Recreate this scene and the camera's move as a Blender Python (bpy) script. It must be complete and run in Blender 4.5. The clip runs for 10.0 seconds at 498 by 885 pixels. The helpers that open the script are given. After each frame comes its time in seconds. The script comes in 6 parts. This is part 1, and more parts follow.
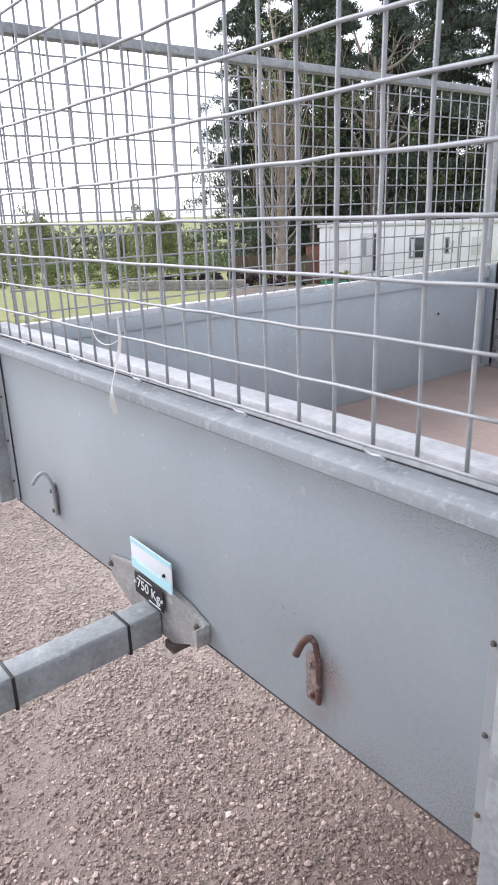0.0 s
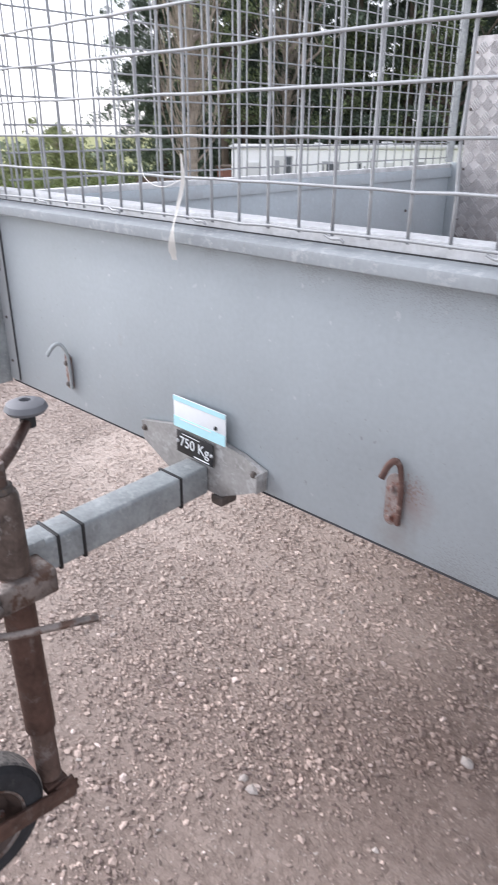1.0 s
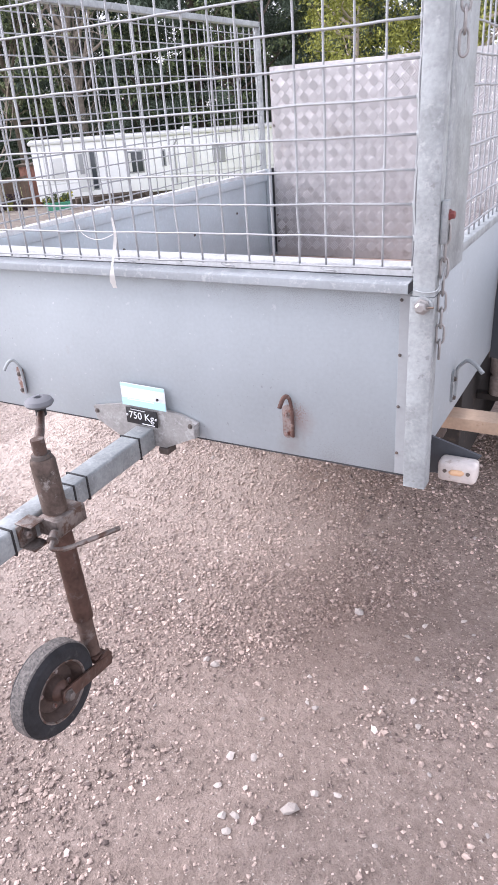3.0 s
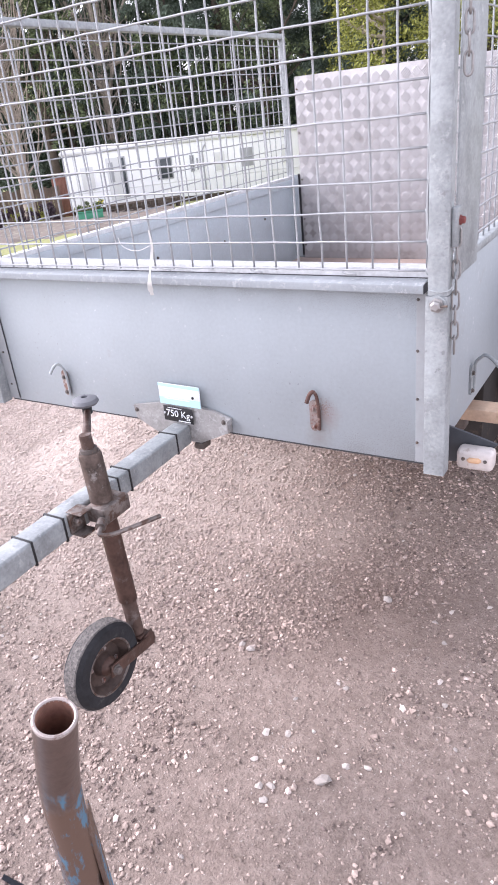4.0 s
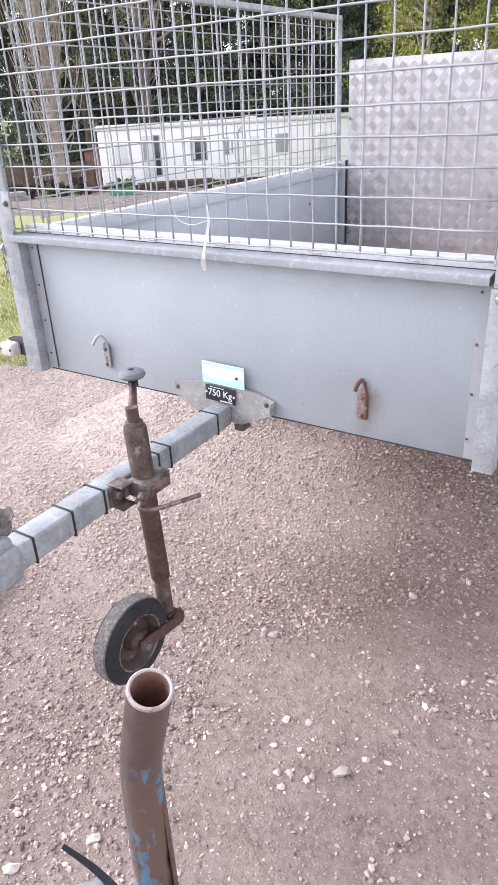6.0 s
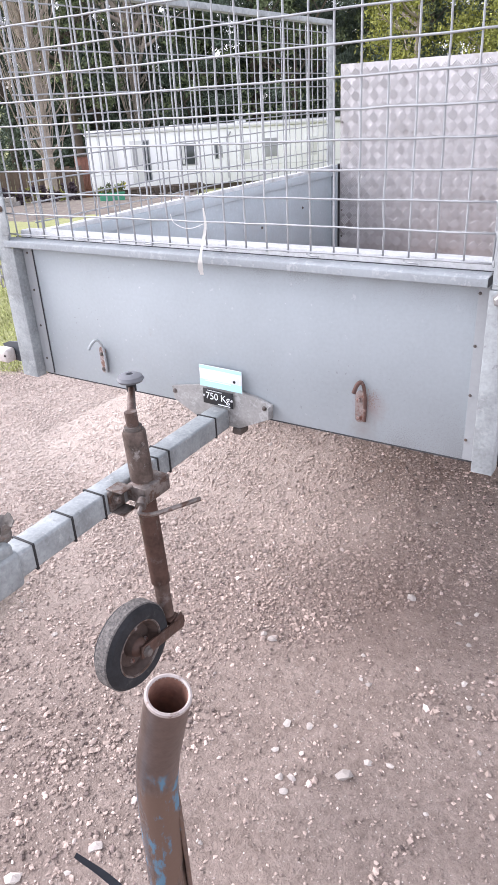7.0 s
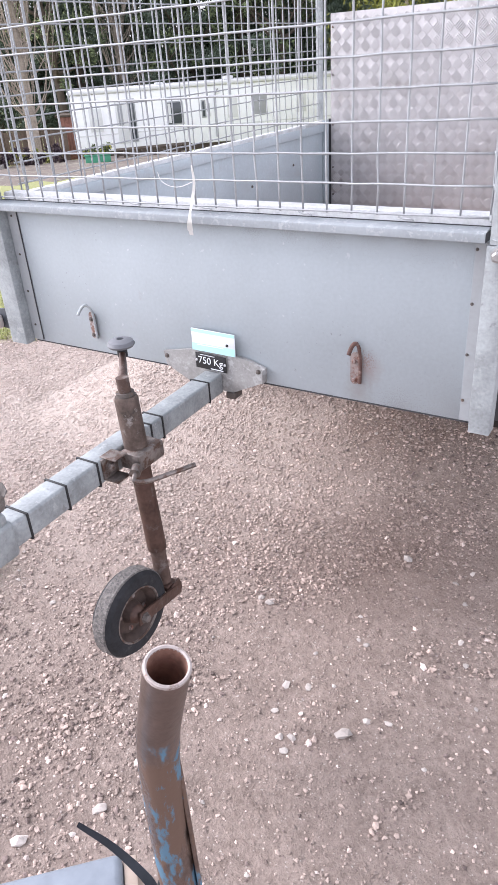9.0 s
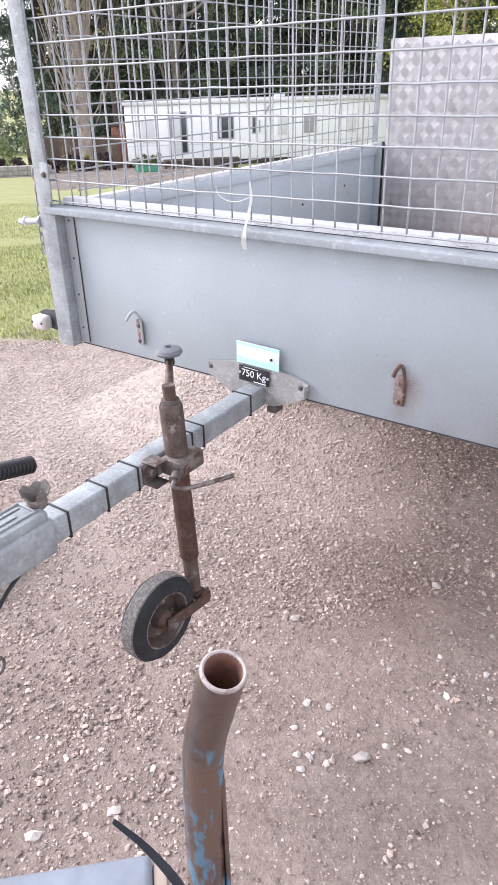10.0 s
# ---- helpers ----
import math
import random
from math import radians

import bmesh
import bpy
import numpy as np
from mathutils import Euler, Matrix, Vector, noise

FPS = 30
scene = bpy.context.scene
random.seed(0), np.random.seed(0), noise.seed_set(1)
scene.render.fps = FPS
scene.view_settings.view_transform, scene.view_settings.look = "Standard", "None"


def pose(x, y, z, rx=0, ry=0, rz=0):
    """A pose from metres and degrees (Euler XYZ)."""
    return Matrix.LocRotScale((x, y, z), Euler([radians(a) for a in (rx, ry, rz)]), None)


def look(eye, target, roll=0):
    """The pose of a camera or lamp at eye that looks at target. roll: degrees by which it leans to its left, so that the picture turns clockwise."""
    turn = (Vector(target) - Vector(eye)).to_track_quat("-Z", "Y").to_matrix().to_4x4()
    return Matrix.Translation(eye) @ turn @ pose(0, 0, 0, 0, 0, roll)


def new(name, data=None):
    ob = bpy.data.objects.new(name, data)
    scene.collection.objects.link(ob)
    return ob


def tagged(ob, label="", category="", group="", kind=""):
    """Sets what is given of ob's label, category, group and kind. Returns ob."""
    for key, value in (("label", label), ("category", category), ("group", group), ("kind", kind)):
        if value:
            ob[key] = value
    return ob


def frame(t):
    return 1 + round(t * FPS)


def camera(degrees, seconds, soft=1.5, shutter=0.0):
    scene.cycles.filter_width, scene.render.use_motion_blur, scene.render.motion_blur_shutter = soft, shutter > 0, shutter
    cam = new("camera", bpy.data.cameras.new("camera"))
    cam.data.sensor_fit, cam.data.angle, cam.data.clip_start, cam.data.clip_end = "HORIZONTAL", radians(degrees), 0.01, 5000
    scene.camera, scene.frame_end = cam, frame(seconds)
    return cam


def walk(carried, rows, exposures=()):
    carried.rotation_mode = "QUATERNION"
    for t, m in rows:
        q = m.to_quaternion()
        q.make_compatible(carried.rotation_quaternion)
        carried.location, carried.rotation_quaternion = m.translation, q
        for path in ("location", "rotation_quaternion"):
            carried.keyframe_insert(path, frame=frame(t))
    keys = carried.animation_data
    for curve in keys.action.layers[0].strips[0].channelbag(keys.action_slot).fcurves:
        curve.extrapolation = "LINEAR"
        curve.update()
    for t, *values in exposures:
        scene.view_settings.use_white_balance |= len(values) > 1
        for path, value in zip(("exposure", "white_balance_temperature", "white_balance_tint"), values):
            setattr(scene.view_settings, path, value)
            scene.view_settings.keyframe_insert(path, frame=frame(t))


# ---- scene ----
cam = camera(39.8, 10.0, 0.7, 0.12)
PATH = [
    (0, (0.877, -0.495, 1.042), (-0.605, 0.683, 0.398), -1.9),
    (0.2, (0.84, -0.527, 1.011), (-0.647, 0.611, 0.307), -2.5),
    (0.5, (0.757, -0.584, 0.962), (-0.718, 0.394, 0.029), -5.8),
    (0.7, (0.749, -0.63, 0.953), (-0.717, 0.453, 0.13), -5.7),
    (1, (0.773, -0.698, 0.937), (-0.481, 0.619, 0.105), 0.2),
    (1.2, (0.821, -0.738, 0.944), (-0.258, 0.67, 0.021), 0.8),
    (1.5, (0.9, -0.841, 0.964), (-0.115, 0.591, 0.005), -3.3),
    (1.7, (0.934, -0.899, 0.995), (-0.076, 0.561, 0.073), -3.3),
    (2, (0.935, -0.959, 1.012), (-0.182, 0.317, -0.049), -1.9),
    (2.2, (0.896, -0.992, 0.996), (-0.269, 0.259, -0.042), -3.5),
    (2.5, (0.867, -1.082, 1.011), (-0.154, 0.264, -0.059), -1.0),
    (2.7, (0.894, -1.116, 1.046), (-0.064, 0.373, 0.116), -2.2),
    (3.8, (1.001, -1.248, 1.123), (0.144, 0.346, 0.272), -5.3),
    (4, (0.999, -1.248, 1.117), (0.017, 0.264, 0.251), -6.3),
    (4.5, (0.981, -1.243, 1.107), (0.006, 0.233, 0.175), -4.5),
    (5, (0.947, -1.261, 1.107), (-0.03, 0.206, 0.161), -3.1),
    (5.5, (0.939, -1.267, 1.105), (-0.073, 0.197, 0.194), -3.0),
    (7, (0.922, -1.276, 1.102), (-0.071, 0.217, 0.216), -3.2),
    (7.5, (0.918, -1.276, 1.1), (-0.043, 0.223, 0.189), -2.5),
    (8, (0.919, -1.279, 1.098), (-0.051, 0.213, 0.186), -2.8),
    (8.5, (0.92, -1.273, 1.104), (-0.045, 0.211, 0.174), -3.2),
    (9, (0.912, -1.264, 1.093), (-0.045, 0.195, 0.116), -4.1),
    (9.5, (0.911, -1.273, 1.096), (-0.046, 0.219, 0.169), -2.3),
    (10, (0.896, -1.285, 1.098), (-0.137, 0.147, 0.16), -1.4),
]
EXPOSURE = [(0, 1.18, 6150, 15), (0.5, 1.21, 6150, 15), (1.0, 1.25, 6150, 15), (1.5, 1.57, 6150, 13), (2.5, 1.63, 6150, 18), (3.8, 1.70, 6150, 22), (5.0, 1.66, 6150, 20), (10, 1.62, 6150, 18)]
walk(cam, [(t, look(eye, target, roll)) for t, eye, target, roll in PATH], EXPOSURE)

# ---- world and light: a bright, thinly overcast sky ----
SUN_DIR = Vector((-0.78, -0.18, 0.60)).normalized()
world = bpy.data.worlds.new("sky")
scene.world = world
world.use_nodes = True
wn, wl = world.node_tree.nodes, world.node_tree.links
wn.clear()
sky = wn.new("ShaderNodeTexSky")
sky.sky_type, sky.sun_disc = "NISHITA", False
sky.sun_elevation = math.asin(SUN_DIR.z)
sky.sun_rotation = math.atan2(SUN_DIR.x, SUN_DIR.y)
sky.dust_density, sky.air_density, sky.ozone_density = 1.0, 1.0, 1.0
grey = wn.new("ShaderNodeHueSaturation")
grey.inputs["Saturation"].default_value = 0.16
back = wn.new("ShaderNodeBackground")
back.inputs["Strength"].default_value = 0.15
wout = wn.new("ShaderNodeOutputWorld")
wl.new(sky.outputs[0], grey.inputs["Color"])
wl.new(grey.outputs[0], back.inputs["Color"])
wl.new(back.outputs[0], wout.inputs["Surface"])
sun_data = bpy.data.lights.new("sun", "SUN")
sun_data.energy, sun_data.angle, sun_data.color = 1.2, radians(30), (1.0, 0.97, 0.93)
sun = new("sun", sun_data)
sun.matrix_world = look(SUN_DIR * 30, (0, 0, 0))

GZ = -0.18  # height of the gravel under the trailer


# ---- materials ----
def mat(name, base, rough=0.6, metal=0.0, var=0.15, scale=6.0, fine=90.0, bump=0.15, spot=None, spot_at=0.62, spot_scale=14.0, each=0.0, island=0.0, spec=0.5):
    """A surface with broad stains, fine grain, relief and, where given, blotches of a second colour."""
    m = bpy.data.materials.new(name)
    m.use_nodes = True
    n, l = m.node_tree.nodes, m.node_tree.links
    b = n["Principled BSDF"]
    b.inputs["Metallic"].default_value = metal
    b.inputs["Specular IOR Level"].default_value = spec
    tc = n.new("ShaderNodeTexCoord")
    big = n.new("ShaderNodeTexNoise")
    big.inputs["Scale"].default_value, big.inputs["Detail"].default_value, big.inputs["Roughness"].default_value = scale, 6, 0.6
    small = n.new("ShaderNodeTexNoise")
    small.inputs["Scale"].default_value, small.inputs["Detail"].default_value = fine, 3
    l.new(tc.outputs["Object"], big.inputs["Vector"])
    l.new(tc.outputs["Object"], small.inputs["Vector"])
    both = n.new("ShaderNodeMath")
    both.operation = "MULTIPLY_ADD"
    l.new(small.outputs["Fac"], both.inputs[0])
    both.inputs[1].default_value = 0.45
    l.new(big.outputs["Fac"], both.inputs[2])
    ramp = n.new("ShaderNodeValToRGB")
    lo, hi = [tuple(c * k for c in base) + (1,) for k in (1 - var * 1.3, 1 + var)]
    ramp.color_ramp.elements[0].position, ramp.color_ramp.elements[0].color = 0.45, lo
    ramp.color_ramp.elements[1].position, ramp.color_ramp.elements[1].color = 1.0, hi
    l.new(both.outputs[0], ramp.inputs[0])
    colour = ramp.outputs[0]
    if spot:
        sn = n.new("ShaderNodeTexNoise")
        sn.inputs["Scale"].default_value, sn.inputs["Detail"].default_value, sn.inputs["Roughness"].default_value = spot_scale, 8, 0.7
        l.new(tc.outputs["Object"], sn.inputs["Vector"])
        sr = n.new("ShaderNodeMapRange")
        sr.inputs["From Min"].default_value, sr.inputs["From Max"].default_value = spot_at - 0.04, spot_at + 0.06
        l.new(sn.outputs["Fac"], sr.inputs["Value"])
        mx = n.new("ShaderNodeMix")
        mx.data_type = "RGBA"
        l.new(sr.outputs["Result"], mx.inputs["Factor"])
        l.new(colour, mx.inputs["A"])
        mx.inputs["B"].default_value = (*spot, 1)
        colour = mx.outputs["Result"]
    if each or island:
        who = n.new("ShaderNodeObjectInfo") if each else n.new("ShaderNodeNewGeometry")
        hv = n.new("ShaderNodeHueSaturation")
        vr = n.new("ShaderNodeMapRange")
        k = each or island
        vr.inputs["To Min"].default_value, vr.inputs["To Max"].default_value = 1 - k, 1 + k
        l.new(who.outputs["Random" if each else "Random Per Island"], vr.inputs["Value"])
        l.new(vr.outputs["Result"], hv.inputs["Value"])
        l.new(colour, hv.inputs["Color"])
        colour = hv.outputs[0]
    l.new(colour, b.inputs["Base Color"])
    rr = n.new("ShaderNodeMapRange")
    rr.inputs["To Min"].default_value, rr.inputs["To Max"].default_value = max(rough - 0.15, 0.05), min(rough + 0.15, 1)
    l.new(both.outputs[0], rr.inputs["Value"])
    l.new(rr.outputs["Result"], b.inputs["Roughness"])
    if bump:
        bp = n.new("ShaderNodeBump")
        bp.inputs["Strength"].default_value, bp.inputs["Distance"].default_value = bump, 0.004
        l.new(both.outputs[0], bp.inputs["Height"])
        l.new(bp.outputs["Normal"], b.inputs["Normal"])
    return m


def add_specks(m, colour, scale, at, patch=2.5, amount=0.8, where=0.5):
    """Small dirt or rust specks that gather in patches."""
    n, l = m.node_tree.nodes, m.node_tree.links
    p = n["Principled BSDF"].inputs["Base Color"]
    old = p.links[0].from_socket
    tc = n.new("ShaderNodeTexCoord")

    def limit(sc, lo, hi, top, detail=4):
        t = n.new("ShaderNodeTexNoise")
        t.inputs["Scale"].default_value, t.inputs["Detail"].default_value = sc, detail
        l.new(tc.outputs["Object"], t.inputs["Vector"])
        r = n.new("ShaderNodeMapRange")
        r.inputs["From Min"].default_value, r.inputs["From Max"].default_value, r.inputs["To Max"].default_value = lo, hi, top
        l.new(t.outputs["Fac"], r.inputs["Value"])
        return r.outputs["Result"]

    both = n.new("ShaderNodeMath")
    both.operation = "MULTIPLY"
    l.new(limit(scale, at, at + 0.05, amount, 2), both.inputs[0])
    l.new(limit(patch, where - 0.08, where + 0.12, 1.0), both.inputs[1])
    x = n.new("ShaderNodeMix")
    x.data_type = "RGBA"
    l.new(both.outputs[0], x.inputs["Factor"])
    l.new(old, x.inputs["A"])
    x.inputs["B"].default_value = (*colour, 1)
    l.new(x.outputs["Result"], p)
    return m


PANEL = mat("painted_steel_panel", (0.376, 0.416, 0.442), 0.50, 0.22, 0.10, 3.0, 120, 0.04, (0.35, 0.36, 0.37), 0.66, 7)
add_specks(PANEL, (0.12, 0.10, 0.09), 110, 0.68, 2.2, 0.75, 0.57)
add_specks(PANEL, (0.62, 0.63, 0.64), 70, 0.67, 3.1, 0.5, 0.5)


def add_tint_patch(m, centre, inner, outer, colour, amount, scale=25):
    """A tinted patch round one place, with a ragged edge: dirt, rust or painted shade."""
    n, l = m.node_tree.nodes, m.node_tree.links
    p = n["Principled BSDF"].inputs["Base Color"]
    old = p.links[0].from_socket
    tc = n.new("ShaderNodeTexCoord")
    d = n.new("ShaderNodeVectorMath")
    d.operation = "DISTANCE"
    l.new(tc.outputs["Object"], d.inputs[0])
    d.inputs[1].default_value = centre
    t = n.new("ShaderNodeTexNoise")
    t.inputs["Scale"].default_value, t.inputs["Detail"].default_value, t.inputs["Roughness"].default_value = scale, 7, 0.75
    l.new(tc.outputs["Object"], t.inputs["Vector"])
    s = n.new("ShaderNodeMath")
    s.operation = "MULTIPLY_ADD"
    l.new(t.outputs["Fac"], s.inputs[0])
    s.inputs[1].default_value = outer
    l.new(d.outputs["Value"], s.inputs[2])
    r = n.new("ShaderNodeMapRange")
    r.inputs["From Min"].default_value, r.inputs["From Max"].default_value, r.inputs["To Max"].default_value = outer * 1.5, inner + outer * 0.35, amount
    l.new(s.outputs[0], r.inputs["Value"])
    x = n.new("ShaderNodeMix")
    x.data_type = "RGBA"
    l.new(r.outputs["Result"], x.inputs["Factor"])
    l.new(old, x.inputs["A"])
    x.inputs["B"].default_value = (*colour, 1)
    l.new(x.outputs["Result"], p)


add_tint_patch(PANEL, (0.392, 0.0, 0.500), 0.0, 0.045, (0.30, 0.17, 0.13), 0.5, 60)
add_tint_patch(PANEL, (0.375, 0.0, 0.445), 0.0, 0.04, (0.26, 0.23, 0.21), 0.6, 60)


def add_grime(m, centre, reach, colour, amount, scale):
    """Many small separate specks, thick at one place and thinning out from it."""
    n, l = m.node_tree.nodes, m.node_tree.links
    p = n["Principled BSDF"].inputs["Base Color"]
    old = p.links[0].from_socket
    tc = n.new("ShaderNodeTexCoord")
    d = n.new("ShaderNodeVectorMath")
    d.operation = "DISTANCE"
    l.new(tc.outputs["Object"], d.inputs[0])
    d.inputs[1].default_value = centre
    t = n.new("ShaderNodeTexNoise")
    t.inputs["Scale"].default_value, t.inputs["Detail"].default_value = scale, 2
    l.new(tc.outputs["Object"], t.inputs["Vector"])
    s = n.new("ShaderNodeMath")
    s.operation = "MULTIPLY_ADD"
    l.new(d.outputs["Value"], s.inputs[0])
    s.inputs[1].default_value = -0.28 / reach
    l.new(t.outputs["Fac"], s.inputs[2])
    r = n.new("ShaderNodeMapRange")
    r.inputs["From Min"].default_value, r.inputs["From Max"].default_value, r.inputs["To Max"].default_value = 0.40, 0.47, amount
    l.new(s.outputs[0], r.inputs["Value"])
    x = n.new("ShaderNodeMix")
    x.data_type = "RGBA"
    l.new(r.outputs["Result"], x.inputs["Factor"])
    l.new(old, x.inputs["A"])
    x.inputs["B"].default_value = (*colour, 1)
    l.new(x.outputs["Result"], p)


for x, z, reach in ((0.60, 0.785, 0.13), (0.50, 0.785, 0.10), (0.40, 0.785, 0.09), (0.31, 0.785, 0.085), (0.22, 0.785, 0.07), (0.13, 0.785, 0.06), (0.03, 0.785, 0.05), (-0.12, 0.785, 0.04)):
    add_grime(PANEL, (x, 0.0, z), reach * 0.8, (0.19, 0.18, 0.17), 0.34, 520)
add_grime(PANEL, (0.60, 0.0, 0.43), 0.14, (0.22, 0.215, 0.21), 0.42, 400)
add_grime(PANEL, (0.47, 0.0, 0.42), 0.08, (0.22, 0.215, 0.21), 0.40, 400)
add_grime(PANEL, (0.392, 0.0, 0.520), 0.034, (0.27, 0.16, 0.125), 0.5, 260)
HOOK_RUST = mat("dark_red_rust", (0.120, 0.066, 0.054), 0.75, 0.15, 0.35, 40, 200, 0.4, (0.27, 0.19, 0.165), 0.6, 55)
HOOK_PLATE = mat("pinkish_rusted_plate", (0.27, 0.225, 0.212), 0.7, 0.15, 0.3, 40, 200, 0.4, (0.17, 0.075, 0.055), 0.53, 70)
FLANGE = mat("lapped_sheet_edge", (0.36, 0.378, 0.392), 0.5, 0.25, 0.10, 8, 120, 0.05, (0.33, 0.33, 0.33), 0.62, 20)
# left wall sheet: bluer than PANEL and lightened, standing in for light missing inside
INNER_LIT = mat("bluish_inner_sheet_lightened", (0.47, 0.53, 0.57), 0.55, 0.15, 0.12, 3.0, 120, 0.04, (0.43, 0.47, 0.50), 0.62, 7)
add_specks(INNER_LIT, (0.62, 0.65, 0.68), 60, 0.64, 3.0, 0.5, 0.5)
CHAIN = mat("dull_steel_chain", (0.33, 0.32, 0.315), 0.4, 0.6, 0.2, 30, 160, 0.1)
TREAD = mat("worn_bright_tread", (0.60, 0.59, 0.595), 0.36, 0.5, 0.1, 12, 120, 0.05)
BLOCK = mat("pale_sandy_block", (0.42, 0.34, 0.28), 0.8, 0, 0.15, 20, 120, 0.2)
TYRE_TREAD = mat("worn_dusty_tread", (0.180, 0.165, 0.155), 0.9, 0, 0.40, 120, 260, 1.0, (0.085, 0.080, 0.080), 0.53, 170)
UPPER = mat("mottled_grey_brown_tube", (0.118, 0.086, 0.072), 0.45, 0.45, 0.5, 24, 150, 0.35, (0.26, 0.235, 0.22), 0.6, 34)
BEAM = mat("blue_grey_steel_beam", (0.25, 0.28, 0.32), 0.5, 0.3, 0.15, 14, 120, 0.1)
CUP = mat("torn_grey_metal", (0.21, 0.19, 0.175), 0.6, 0.35, 0.35, 40, 160, 0.3, (0.16, 0.11, 0.085), 0.58, 60)
TIE_GREY = mat("weathered_dark_tie", (0.055, 0.062, 0.078), 0.6, 0, 0.2, 20, 120, 0.1)
CLAMP = mat("worn_brown_clamp", (0.225, 0.195, 0.180), 0.42, 0.6, 0.45, 30, 140, 0.4, (0.12, 0.075, 0.058), 0.53, 40)
GALV = mat("galvanised_steel", (0.335, 0.360, 0.370), 0.56, 0.30, 0.28, 18, 150, 0.18, (0.42, 0.44, 0.45), 0.60, 45)
add_specks(GALV, (0.20, 0.20, 0.205), 60, 0.62, 9.0, 0.6, 0.5)
RAIL = mat("dull_zinc_rail", (0.300, 0.326, 0.344), 0.72, 0.15, 0.14, 9, 140, 0.10, (0.385, 0.40, 0.42), 0.58, 70)
add_specks(RAIL, (0.24, 0.24, 0.245), 160, 0.64, 7.0, 0.5, 0.50)
BRACKET = mat("dull_beige_grey_zinc", (0.335, 0.330, 0.322), 0.6, 0.25, 0.22, 24, 160, 0.12, (0.44, 0.44, 0.44), 0.58, 40)
# near-black steel, with the shade under the body put into its colour
UNDER_SHADE = mat("underbody_shade_black", (0.030, 0.026, 0.024), 0.7, 0.1, 0.4, 12, 90, 0.2, (0.07, 0.05, 0.04), 0.6, 20)
RUBBER_PALE = mat("dusty_beige_rubber", (0.27, 0.235, 0.215), 0.8, 0, 0.3, 30, 120, 0.2)
GALV_BRIGHT = mat("white_or_skylit_zinc", (0.62, 0.63, 0.64), 0.6, 0.2, 0.22, 22, 160, 0.25)
WIRE = mat("zinc_wire", (0.36, 0.375, 0.39), 0.5, 0.3, 0.15, 20, 200, 0.1, each=0.08)
ALU = mat("aluminium_plate", (0.47, 0.455, 0.46), 0.55, 0.35, 0.18, 5, 60, 0.05, (0.31, 0.29, 0.285), 0.58, 6)
RUST = mat("rusty_steel", (0.095, 0.060, 0.048), 0.8, 0.15, 0.4, 22, 160, 0.5, (0.16, 0.13, 0.12), 0.56, 30)
RUST_BROWN = mat("brown_rusted_tube", (0.098, 0.056, 0.044), 0.45, 0.45, 0.4, 18, 140, 0.4, (0.14, 0.11, 0.098), 0.60, 30)
DARK_STEEL = mat("worn_dark_steel", (0.14, 0.12, 0.11), 0.6, 0.4, 0.35, 18, 120, 0.3, (0.19, 0.13, 0.095), 0.6, 20)
RUBBER = mat("grey_dusty_rubber", (0.026, 0.026, 0.029), 0.8, 0, 0.4, 30, 150, 0.5, (0.07, 0.066, 0.063), 0.64, 34, spec=0.3)
BLACK = mat("black_plastic", (0.015, 0.015, 0.017), 0.5, 0, 0.2, 20, 120, 0.1)
FLOOR = mat("brown_plywood_floor", (0.50, 0.385, 0.335), 0.75, 0, 0.15, 4, 60, 0.1)
WHITE_PL = mat("white_plastic", (0.72, 0.75, 0.77), 0.4, 0, 0.04, 8, 90, 0.02)
CYAN = mat("pale_cyan_print", (0.45, 0.74, 0.80), 0.4, 0, 0.05, 8, 90, 0.02)
RED_RUST = mat("reddish_rust", (0.20, 0.115, 0.092), 0.75, 0.1, 0.35, 40, 200, 0.4, (0.36, 0.34, 0.335), 0.50, 70)
TIMBER = mat("sawn_timber", (0.52, 0.39, 0.29), 0.7, 0, 0.18, 10, 120, 0.2, (0.32, 0.19, 0.11), 0.66, 12)
GUARD = mat("grey_mudguard_plastic", (0.065, 0.071, 0.083), 0.5, 0, 0.15, 8, 90, 0.1, (0.40, 0.39, 0.38), 0.69, 60)
AMBER = mat("amber_lens", (0.74, 0.47, 0.28), 0.3, 0, 0.1, 30, 90, 0.05)
LAMP_WHITE = mat("dirty_white_lens", (0.66, 0.61, 0.58), 0.3, 0, 0.15, 30, 90, 0.05, (0.45, 0.38, 0.34), 0.6, 40)
RED = mat("red_plastic", (0.62, 0.03, 0.02), 0.45, 0, 0.1, 12, 90, 0.05)
LIME = mat("lime_green_plastic", (0.36, 0.62, 0.06), 0.45, 0, 0.1, 12, 90, 0.05)
STRIP = mat("white_plastic_tape", (0.80, 0.79, 0.76), 0.5, 0, 0.06, 30, 90, 0.1)
# near-black colour for the shade in gaps, under edges and in hollows
GAP_SHADE = mat("gap_shade", (0.05, 0.05, 0.055), 0.8, 0, 0.2, 20, 90, 0.1)


# ---- building helpers ----
def thing(name, at=(0, 0, 0), label="", category="", group="", kind=""):
    ob = new(name)
    ob.empty_display_size = 0.1
    ob.location = at
    return tagged(ob, label, category, group, kind)


